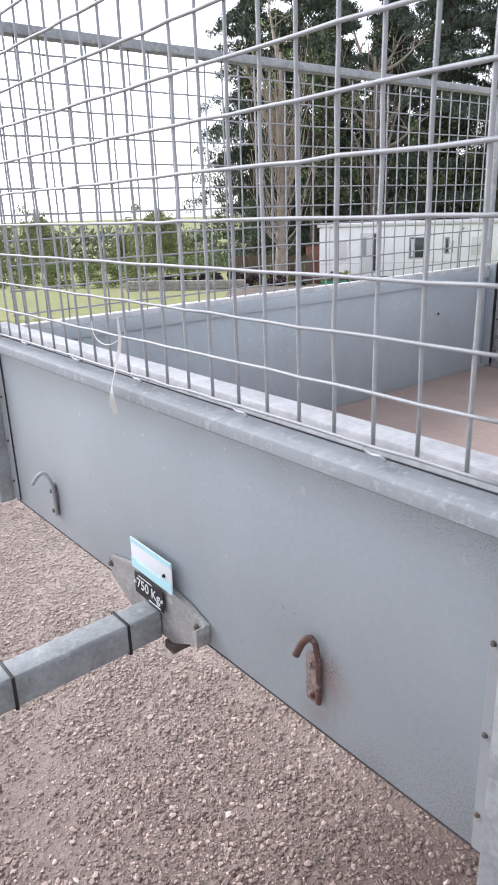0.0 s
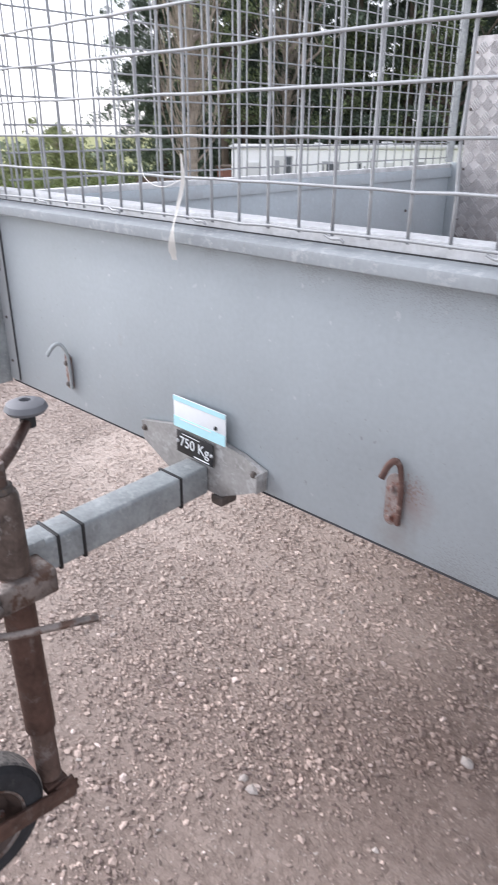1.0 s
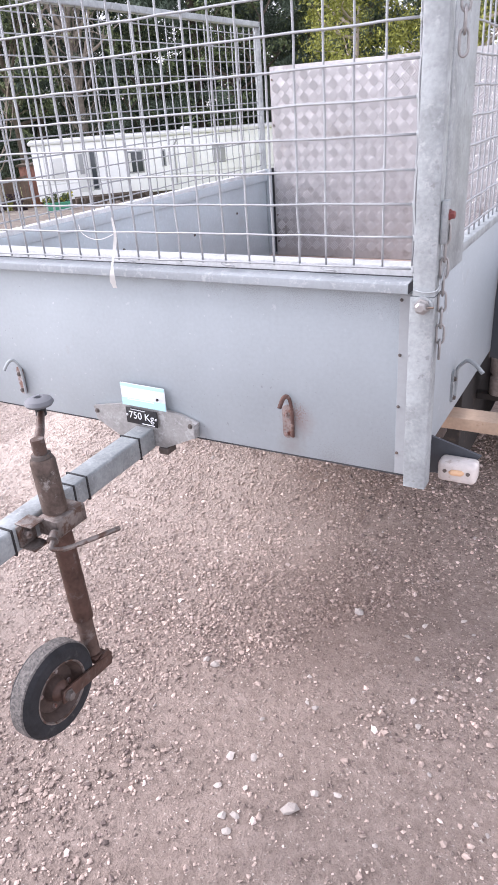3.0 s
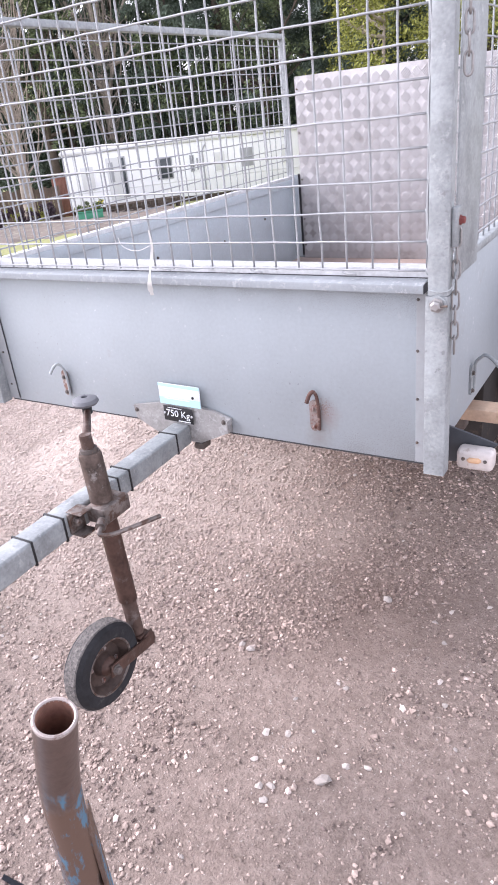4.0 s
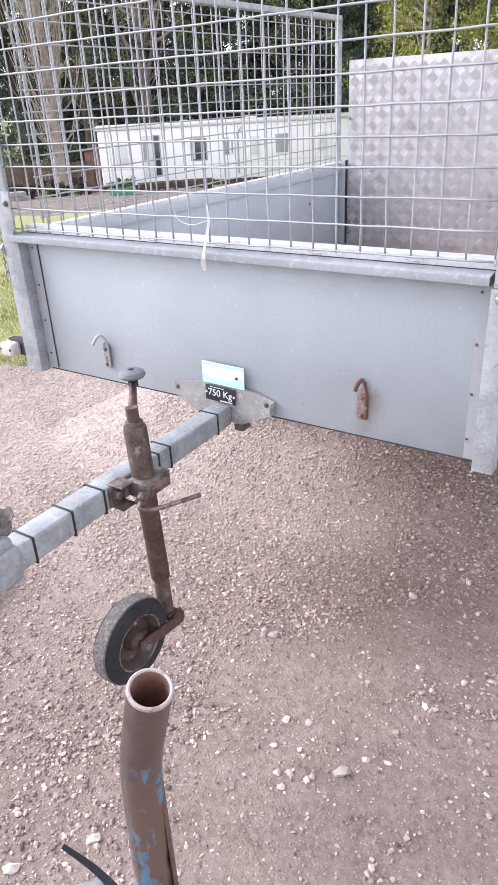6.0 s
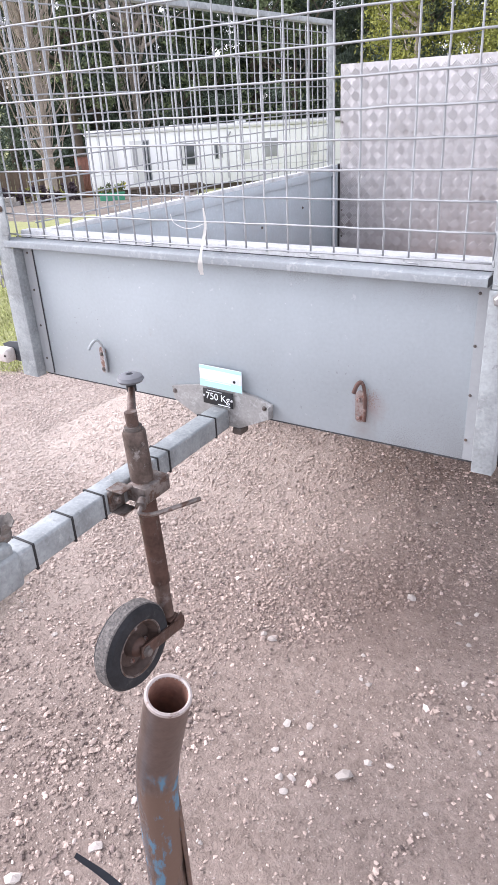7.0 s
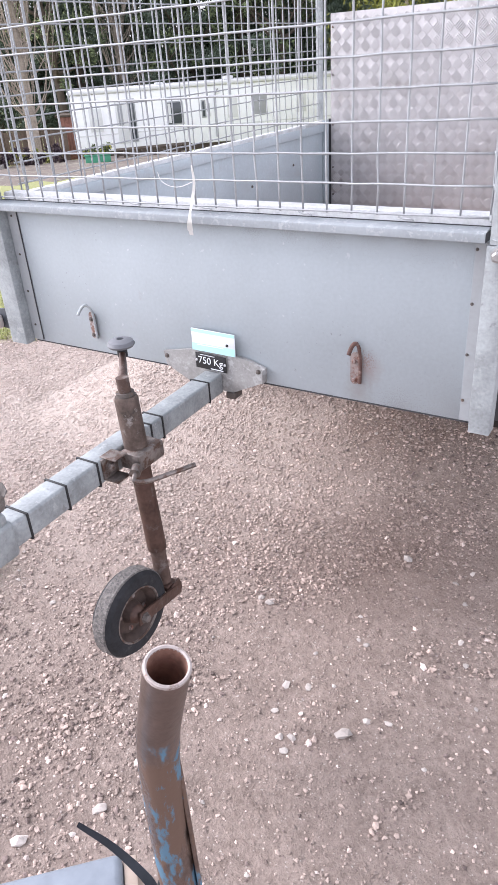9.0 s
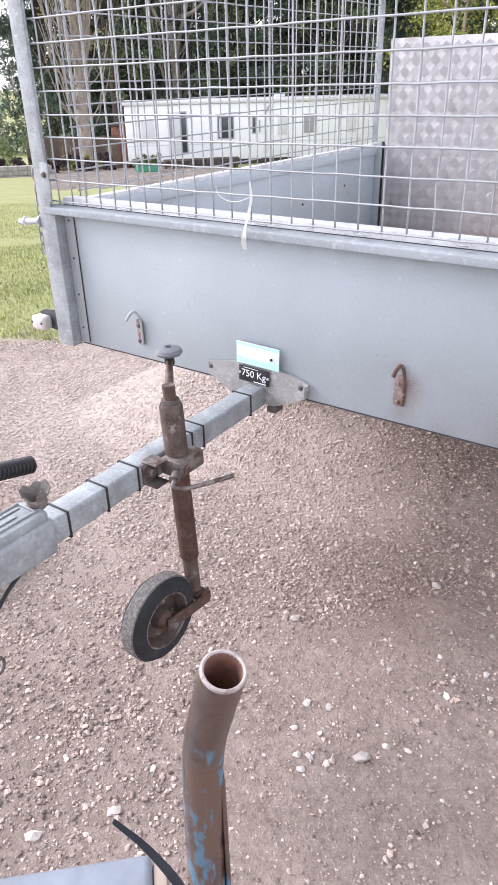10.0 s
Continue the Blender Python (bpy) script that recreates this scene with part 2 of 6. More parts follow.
def finish(ob, mesh, material, parent=None, label="", smooth=True):
    if material is not None and not mesh.materials:
        mesh.materials.append(material)
    if smooth:
        plain = mesh.attributes.get("plain_face")
        mesh.polygons.foreach_set("use_smooth", [not d.value for d in plain.data] if plain else [True] * len(mesh.polygons))
        mesh.set_sharp_from_angle(angle=radians(29))
    if parent is not None:
        ob.parent = parent
        if parent.type == "EMPTY":
            ob.matrix_parent_inverse = Matrix.Translation(-parent.location)
    if label:
        tagged(ob, label)
    return ob


def part(name, bm, material, parent=None, label=""):
    mesh = bpy.data.meshes.new(name)
    bm.to_mesh(mesh)
    bm.free()
    return finish(new(name, mesh), mesh, material, parent, label)


def raw(name, verts, faces, material, parent=None, label="", smooth=True):
    mesh = bpy.data.meshes.new(name)
    mesh.from_pydata(verts, [], faces)
    mesh.update()
    return finish(new(name, mesh), mesh, material, parent, label, smooth)


def box(bm, x0, x1, y0, y1, z0, z1, bevel=0.0, m=None, seg=2):
    made = bmesh.ops.create_cube(bm, size=1.0)["verts"]
    for v in made:
        v.co = Vector(((x0 + x1) / 2 + v.co.x * (x1 - x0), (y0 + y1) / 2 + v.co.y * (y1 - y0), (z0 + z1) / 2 + v.co.z * (z1 - z0)))
    if bevel:
        edges = list({e for v in made for e in v.link_edges})
        made = bmesh.ops.bevel(bm, geom=edges, offset=bevel, segments=seg, affect="EDGES", profile=0.5)["verts"]
    plain = bm.faces.layers.int.get("plain_face") or bm.faces.layers.int.new("plain_face")
    for f in {f for v in made for f in v.link_faces}:
        f.normal_update()
        f[plain] = 1 if max(abs(c) for c in f.normal) > 0.9999 else 0
    if m is not None:
        bmesh.ops.transform(bm, matrix=m, verts=made)
    return bm


def tube(bm, points, radius, seg=12, caps=True):
    """A round bar swept along points; radius is one number or one for each point."""
    pts = [Vector(p) for p in points]
    seg = max(seg, 14) if seg > 6 else seg
    rad = radius if isinstance(radius, (list, tuple)) else [radius] * len(pts)
    rings, side = [], None
    for i, p in enumerate(pts):
        way = (pts[min(i + 1, len(pts) - 1)] - pts[max(i - 1, 0)]).normalized()
        if side is None:
            side = way.orthogonal().normalized()
        side = (side - way * side.dot(way)).normalized()
        up = way.cross(side)
        rings.append([bm.verts.new(p + (side * math.cos(a) + up * math.sin(a)) * rad[i]) for a in (2 * math.pi * k / seg for k in range(seg))])
    for a, b in zip(rings, rings[1:]):
        for k in range(seg):
            bm.faces.new((a[k], a[(k + 1) % seg], b[(k + 1) % seg], b[k]))
    if caps:
        bm.faces.new(rings[0][::-1])
        bm.faces.new(rings[-1])
    return bm


def curve(points, steps=6):
    """Points of a smooth line through the given ones."""
    p = [Vector(q) for q in points]
    p = [p[0] * 2 - p[1], *p, p[-1] * 2 - p[-2]]
    out = []
    for a, b, c, d in zip(p, p[1:], p[2:], p[3:]):
        for k in range(steps):
            t = k / steps
            out.append(0.5 * (2 * b + (c - a) * t + (2 * a - 5 * b + 4 * c - d) * t * t + (3 * b - a - 3 * c + d) * t ** 3))
    return [*out, p[-2]]


def spin(bm, profile, centre, axis, seg=32, closed=True):
    """A body of revolution: profile of (along the axis, radius)."""
    axis = Vector(axis).normalized()
    side = axis.orthogonal().normalized()
    up = axis.cross(side)
    rings = []
    for k in range(seg):
        a = 2 * math.pi * k / seg
        way = side * math.cos(a) + up * math.sin(a)
        rings.append([bm.verts.new(Vector(centre) + axis * h + way * max(r, 1e-4)) for h, r in profile])
    n = len(profile)
    for k in range(seg):
        a, b = rings[k], rings[(k + 1) % seg]
        for i in range(n if closed else n - 1):
            j = (i + 1) % n
            bm.faces.new((a[i], a[j], b[j], b[i]))
    bmesh.ops.recalc_face_normals(bm, faces=bm.faces[:])
    return bm


def prism(bm, outline, y0, y1):
    """A plate with an outline in x and z."""
    a = [bm.verts.new((x, y0, z)) for x, z in outline]
    b = [bm.verts.new((x, y1, z)) for x, z in outline]
    bm.faces.new(a)
    bm.faces.new(b[::-1])
    for i in range(len(a)):
        j = (i + 1) % len(a)
        bm.faces.new((a[j], a[i], b[i], b[j]))
    bmesh.ops.recalc_face_normals(bm, faces=bm.faces[:])
    return bm


def section(bm, outline, z0, z1):
    """A folded or angled bar standing upright, from its outline in x and y."""
    a = [bm.verts.new((x, y, z0)) for x, y in outline]
    b = [bm.verts.new((x, y, z1)) for x, y in outline]
    bm.faces.new(a)
    bm.faces.new(b[::-1])
    for i in range(len(a)):
        j = (i + 1) % len(a)
        bm.faces.new((a[j], a[i], b[i], b[j]))
    bmesh.ops.recalc_face_normals(bm, faces=bm.faces[:])
    sides = [e for e in bm.edges if abs(e.verts[0].co.z - e.verts[1].co.z) > 1e-6]
    bmesh.ops.bevel(bm, geom=sides, offset=0.0012, segments=2, affect="EDGES", profile=0.5)
    return bm


def B():
    return bmesh.new()


def bolt(name, at, axis, r, material, parent, label=""):
    return part(name, spin(B(), [(0, 0), (0, r * 1.35), (r * 0.25, r * 1.35), (r * 0.3, r), (r * 1.1, r * 0.95), (r * 1.3, r * 0.6), (r * 1.3, 0)], at, axis, 6 if r > 0.006 else 10, False), material, parent, label)


# ---- ground ----
def ease(v):
    v = min(1.0, max(0.0, v))
    return v * v * (3 - 2 * v)


def lie(x, y):
    """Height of the ground: a hollow before the trailer, higher under its wheels, falling gently away behind it."""
    s = -0.72 * x + 0.70 * y
    return GZ - 0.12 + 0.22 * ease((y - 0.45) / 0.75) * ease((x + 1.6) / 0.6) * ease((4.5 - y) / 2.0) - 0.0765 * max(0.0, s - 3.2) * min(1.0, max(0.0, s - 3.2) / 4.0)


def ground_material():
    m = bpy.data.materials.new("gravel_and_grass")
    m.use_nodes = True
    n, l = m.node_tree.nodes, m.node_tree.links
    b = n["Principled BSDF"]
    b.inputs["Roughness"].default_value = 0.95
    b.inputs["Specular IOR Level"].default_value = 0.2
    tc = n.new("ShaderNodeTexCoord")

    def noise_at(scale, detail, rough=0.6):
        t = n.new("ShaderNodeTexNoise")
        t.inputs["Scale"].default_value, t.inputs["Detail"].default_value, t.inputs["Roughness"].default_value = scale, detail, rough
        l.new(tc.outputs["Object"], t.inputs["Vector"])
        return t.outputs["Fac"]

    def ramp(fac, a, b_, p0=0.35, p1=0.65):
        r = n.new("ShaderNodeValToRGB")
        r.color_ramp.elements[0].position, r.color_ramp.elements[0].color = p0, (*a, 1)
        r.color_ramp.elements[1].position, r.color_ramp.elements[1].color = p1, (*b_, 1)
        l.new(fac, r.inputs[0])
        return r.outputs[0]

    def mix(fac, a, b_, kind="MIX"):
        x = n.new("ShaderNodeMix")
        x.data_type, x.blend_type = "RGBA", kind
        for sock, v in (("Factor", fac), ("A", a), ("B", b_)):
            if isinstance(v, (int, float)):
                x.inputs[sock].default_value = v
            else:
                l.new(v, x.inputs[sock])
        return x.outputs["Result"]

    dirt = ramp(noise_at(2.2, 8), (0.245, 0.190, 0.163), (0.330, 0.264, 0.231))
    grit = ramp(noise_at(210, 4, 0.75), (0.17, 0.130, 0.110), (0.50, 0.415, 0.370), 0.30, 0.70)
    gravel = mix(0.30, dirt, grit)
    blot = ramp(noise_at(9, 7, 0.65), (0.200, 0.156, 0.134), (0.390, 0.315, 0.277), 0.34, 0.66)
    gravel = mix(0.35, gravel, blot)
    crumbs = ramp(noise_at(55, 6, 0.7), (0.140, 0.106, 0.090), (0.45, 0.366, 0.322), 0.36, 0.62)
    gravel = mix(0.32, gravel, crumbs)
    fleck = n.new("ShaderNodeMapRange")
    fleck.inputs["From Min"].default_value, fleck.inputs["From Max"].default_value, fleck.inputs["To Max"].default_value = 0.66, 0.72, 0.7
    l.new(noise_at(130, 2, 0.5), fleck.inputs["Value"])
    pale = n.new("ShaderNodeRGB")
    pale.outputs[0].default_value = (0.66, 0.60, 0.55, 1)
    gravel = mix(fleck.outputs["Result"], gravel, pale.outputs[0])
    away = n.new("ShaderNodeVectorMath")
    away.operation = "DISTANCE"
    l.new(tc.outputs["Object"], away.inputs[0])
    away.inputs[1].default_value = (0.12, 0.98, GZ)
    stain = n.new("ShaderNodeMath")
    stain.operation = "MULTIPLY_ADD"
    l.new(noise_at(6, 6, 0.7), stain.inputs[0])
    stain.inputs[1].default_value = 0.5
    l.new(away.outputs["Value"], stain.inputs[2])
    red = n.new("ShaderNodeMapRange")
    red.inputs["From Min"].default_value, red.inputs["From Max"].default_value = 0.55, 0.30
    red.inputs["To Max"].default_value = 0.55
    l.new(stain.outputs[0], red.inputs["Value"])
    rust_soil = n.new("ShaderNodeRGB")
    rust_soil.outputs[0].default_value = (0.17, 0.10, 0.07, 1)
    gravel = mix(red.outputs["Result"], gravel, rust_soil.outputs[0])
    grass = mix(0.5, ramp(noise_at(1.3, 6), (0.25, 0.265, 0.11), (0.35, 0.355, 0.165)), ramp(noise_at(60, 4, 0.8), (0.20, 0.215, 0.085), (0.38, 0.385, 0.19)))
    sep = n.new("ShaderNodeSeparateXYZ")
    l.new(tc.outputs["Object"], sep.inputs[0])
    line = n.new("ShaderNodeMath")
    line.operation = "SUBTRACT"
    l.new(sep.outputs["Y"], line.inputs[0])
    l.new(sep.outputs["X"], line.inputs[1])
    wob = n.new("ShaderNodeMath")
    wob.operation = "MULTIPLY_ADD"
    l.new(noise_at(2.5, 8, 0.75), wob.inputs[0])
    wob.inputs[1].default_value = 0.9
    l.new(line.outputs[0], wob.inputs[2])
    edge = n.new("ShaderNodeMapRange")
    edge.inputs["From Min"].default_value, edge.inputs["From Max"].default_value = 4.15, 4.45
    l.new(wob.outputs[0], edge.inputs["Value"])
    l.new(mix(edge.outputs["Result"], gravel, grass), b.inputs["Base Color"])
    bp = n.new("ShaderNodeBump")
    bp.inputs["Strength"].default_value, bp.inputs["Distance"].default_value = 0.9, 0.020
    hsum = n.new("ShaderNodeMath")
    hsum.operation = "MULTIPLY_ADD"
    l.new(noise_at(190, 4, 0.75), hsum.inputs[0])
    hsum.inputs[1].default_value = 0.22
    l.new(noise_at(26, 8, 0.66), hsum.inputs[2])
    l.new(hsum.outputs[0], bp.inputs["Height"])
    l.new(bp.outputs["Normal"], b.inputs["Normal"])
    return m


def ground():
    def lines(near, step, far):
        a = list(np.arange(-near, near + 1e-6, step))
        out = [near * 1.35 ** k for k in range(1, 40) if near * 1.35 ** k < far] + [far]
        return [-v for v in out[::-1]] + a + out
    xs = lines(4.0, 0.08, 900)
    ys = lines(4.0, 0.08, 900)
    verts, faces = [], []
    for y in ys:
        for x in xs:
            bumps = 0.014 * noise.noise((x * 1.3, y * 1.3, 0)) + 0.006 * noise.noise((x * 5, y * 5, 3)) if abs(x) < 6 and abs(y) < 6 else 0
            far = max(abs(x), abs(y))
            z = lie(x, y) if far < 90 else lie(x * 90 / far, y * 90 / far)
            verts.append((x, y, z + bumps))
    w = len(xs)
    for j in range(len(ys) - 1):
        for i in range(w - 1):
            a = j * w + i
            faces.append((a, a + 1, a + w + 1, a + w))
    ob = raw("ground", verts, faces, ground_material())
    return tagged(ob, "pinkish-grey gravel yard running into a mown grass field", "ground", kind="structure")


yard = ground()

STONE = mat("pale_pink_stone", (0.390, 0.308, 0.268), 0.85, 0, 0.25, 60, 260, 0.4, island=0.40)


def mixed_stones(m):
    """Among the pinkish chippings some are nearly white and some dark grey."""
    n, l = m.node_tree.nodes, m.node_tree.links
    p = n["Principled BSDF"].inputs["Base Color"]
    old = p.links[0].from_socket
    who = n.new("ShaderNodeNewGeometry")
    r = n.new("ShaderNodeValToRGB")
    r.color_ramp.interpolation = "CONSTANT"
    for at, c in ((0.0, (0.52, 0.50, 0.52)), (0.16, (1, 1, 1)), (0.82, (1.35, 1.36, 1.37)), (0.955, (1.7, 1.8, 1.9))):
        e = r.color_ramp.elements[0] if at == 0 else r.color_ramp.elements.new(at)
        e.color = (*c, 1)
    x = n.new("ShaderNodeMix")
    x.data_type, x.blend_type = "RGBA", "MULTIPLY"
    x.inputs["Factor"].default_value = 1.0
    wn_ = n.new("ShaderNodeTexWhiteNoise")
    wn_.noise_dimensions = "1D"
    l.new(who.outputs["Random Per Island"], wn_.inputs["W"])
    l.new(wn_.outputs["Value"], r.inputs[0])
    l.new(old, x.inputs["A"])
    l.new(r.outputs[0], x.inputs["B"])
    l.new(x.outputs["Result"], p)


mixed_stones(STONE)

PALE_STONE = mat("pale_loose_stone", (0.53, 0.475, 0.44), 0.85, 0, 0.25, 60, 260, 0.4, each=0.3)
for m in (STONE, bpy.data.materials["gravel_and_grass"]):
    # a paler patch out in the open yard
    add_tint_patch(m, (-1.35, 0.95, GZ - 0.12), 0.5, 1.75, (0.56, 0.48, 0.43), 0.80, 2.5)
    # redder soil, darkened too, to put shade under the trailer's right half
    add_tint_patch(m, (0.30, 0.36, GZ - 0.12), 0.0, 0.46, (0.215, 0.148, 0.120), 0.45, 3.5)


def swell(x, y):
    return lie(x, y) + 0.014 * noise.noise((x * 1.3, y * 1.3, 0)) + 0.006 * noise.noise((x * 5, y * 5, 3))


def gravel(count, x0, x1, y0, y1, rmin, rmax, power, seed, rough=False):
    """Loose chippings, thick in drifts and thin where the dirt is worn bare."""
    rng = np.random.default_rng(seed)
    ico = bmesh.new()
    bmesh.ops.create_icosphere(ico, subdivisions=1, radius=1)
    base = np.array([v.co[:] for v in ico.verts])
    tri = np.array([[v.index for v in f.verts] for f in ico.faces])
    ico.free()
    if rough:
        base = np.array([(1, 0, 0), (0, 1, 0), (-1, 0, 0), (0, -1, 0), (0.3, 0.2, 1), (0, 0, -1)], float)
        tri = np.array([(0, 1, 4), (1, 2, 4), (2, 3, 4), (3, 0, 4), (1, 0, 5), (2, 1, 5), (3, 2, 5), (0, 3, 5)])
    elif rmax < 0.013:
        # an angular chip: a five-sided foot, a smaller flat top
        ring = [(math.cos(k * 1.2566), math.sin(k * 1.2566)) for k in range(5)]
        base = np.array([(x, y, -0.3) for x, y in ring] + [(0.86 * x, 0.86 * y, 0.42) for x, y in ring] + [(0.15, 0.1, 0.85)])
        tri = np.array([t for k in range(5) for t in ((k, (k + 1) % 5, 5 + (k + 1) % 5), (k, 5 + (k + 1) % 5, 5 + k), (5 + k, 5 + (k + 1) % 5, 10))])
    spots = []
    for x, y, u in zip(rng.uniform(x0, x1, count), rng.uniform(y0, y1, count), rng.random(count)):
        # u: distance across a worn strip that runs from the yard in under the trailer's right corner
        off = 0.8 * (x - 0.40) - 0.6 * (y - 0.12) + 0.05 * noise.noise((x * 4, y * 4, 5))
        dense = 0.60 + 0.55 * noise.noise((x * 2.1, y * 2.1, 7)) + 0.65 * noise.noise((x * 6, y * 6, 2)) + 0.35 * noise.noise((x * 15, y * 15, 4))
        worn = math.exp(-(off / 0.11) ** 2) * ease((y + 0.30) / 0.25) * ease((0.75 - y) / 0.3)
        dense += 0.55 * ease((-off - 0.10) / 0.10) * ease((y + 0.05) / 0.25)
        dense -= 0.42 * ease((x - 0.12) / 0.25) * ease((0.10 - y) / 0.2) + 0.30 * ease((off - 0.05) / 0.15)
        dense -= 1.0 * worn
        dense = max(dense, 0.30 if rough else 0.045)
        if u < dense * (1 - 0.55 * ease((-x - 1.5) / 0.8)) and y < x + 3.75 + 0.4 * noise.noise((x * 2, y * 2, 9)):
            spots.append((x, y, swell(x, y)))
    spots = np.array(spots)
    n = len(spots)
    r = rmin * (rmax / rmin) ** (rng.random(n) ** power)
    a = rng.uniform(0, 6.283, n)
    q = base[None] * rng.uniform(0.55, 1.30, (n, len(base), 1)) * (r[:, None] * np.stack([rng.uniform(0.85, 1.4, n), rng.uniform(0.7, 1.1, n), rng.uniform(0.55, 0.95, n)], 1))[:, None]
    c, s = np.cos(a)[:, None], np.sin(a)[:, None]
    v = np.stack([q[..., 0] * c - q[..., 1] * s, q[..., 0] * s + q[..., 1] * c, q[..., 2]], -1) + spots[:, None] + np.stack([0 * r, 0 * r, r * 0.28], 1)[:, None]
    f = tri[None] + (np.arange(n) * len(base))[:, None, None]
    return v.reshape(-1, 3).tolist(), f.reshape(-1, 3).tolist()


tagged(raw("grit", *gravel(112000, -3.2, 1.1, -1.1, 1.5, 0.0020, 0.0055, 1.3, 5, True), STONE, smooth=False), "fine pinkish-grey grit covering the yard", "gravel", kind="stuff")
tagged(raw("gravel", *gravel(98000, -3.2, 1.1, -1.1, 1.5, 0.0029, 0.0088, 2.5, 6), STONE, smooth=False), "loose pinkish-grey gravel chippings scattered over the yard", "gravel", kind="stuff")


def loose_stones(count):
    """Larger pale stones, each lying by itself on the yard."""
    rng = random.Random(8)
    kinds = []
    for k in range(8):
        bm = B()
        bmesh.ops.create_icosphere(bm, subdivisions=1, radius=1)
        for v in bm.verts:
            v.co = Vector((v.co.x * 1.15, v.co.y * 0.85, v.co.z * 0.55)) * rng.uniform(0.62, 1.2)
        me = bpy.data.meshes.new("stone")
        bm.to_mesh(me)
        bm.free()
        me.materials.append(PALE_STONE)
        kinds.append(me)
    known = [(0.472, -0.285, 0.021), (0.371, -0.347, 0.013), (0.287, -0.222, 0.013), (0.345, -0.36, 0.011), (0.508, -0.226, 0.012), (0.556, -0.21, 0.011), (0.415, -0.005, 0.010),
             (0.388, 0.385, 0.020), (0.09, -0.70, 0.017), (-0.009, -0.84, 0.020), (0.34, -0.20, 0.012), (0.10, 0.02, 0.015), (0.07, 0.03, 0.012), (0.30, -0.30, 0.011)]
    for k in range(count):
        x, y = rng.uniform(-1.6, 1.1), rng.uniform(-1.1, 1.2)
        r = 0.0062 * (0.0115 / 0.0062) ** (rng.random() ** 2.4)
        if k < len(known):
            x, y, r = known[k]
        ob = new("stone", kinds[k % 8])
        ob.matrix_world = pose(x, y, swell(x, y) + r * 0.12, rng.uniform(-15, 15), rng.uniform(-15, 15), rng.uniform(0, 360)) @ Matrix.Scale(r, 4)
        ob.parent = yard


loose_stones(150)


def grass_blades(count):
    rng = np.random.default_rng(4)
    az, d = np.radians(rng.uniform(-78, -44, count)), 3.6 + 12.4 * rng.random(count) ** 1.25
    x, y = 0.9 + d * np.sin(az), -1.2 + d * np.cos(az)
    keep = y - x + 0.9 * np.array([0.5 + 0.5 * noise.noise((p * 2.5, q * 2.5, 0)) for p, q in zip(x, y)]) > 4.28
    x, y = x[keep], y[keep]
    z = np.array([lie(p, q) for p, q in zip(x, y)])
    n = len(x)
    hgt, a = rng.uniform(0.010, 0.032, n), rng.uniform(0, 6.283, n)
    w, lean = rng.uniform(0.003, 0.007, n), rng.uniform(0, 0.03, n)
    c, s = np.cos(a), np.sin(a)
    v = np.stack([np.stack([x - w * c, y - w * s, z - 0.005], 1), np.stack([x + w * c, y + w * s, z - 0.005], 1), np.stack([x - s * lean, y + c * lean, z + hgt], 1)], 1)
    return v.reshape(-1, 3).tolist(), np.arange(n * 3).reshape(-1, 3).tolist()


GRASS = mat("grass_blades", (0.42, 0.44, 0.19), 0.8, 0, 0.3, 1.0, 8, 0.0, island=0.28, spec=0.2)
tagged(raw("grass", *grass_blades(90000), GRASS, smooth=False), "short mown green and straw-coloured grass", "grass", kind="stuff")


# ---- trailer ----
trailer = thing("utility_trailer", (0, 0.9, GZ), "grey galvanised box trailer with wire mesh cage and tread-plate ramp", "trailer")
XL, XR, LEN = -0.625, 0.640, 1.87       # outer faces of the side walls, length of the body
ZB, ZT, ZTOP = 0.425, 0.795, 1.40       # bottom and top of the panels, top of the cage


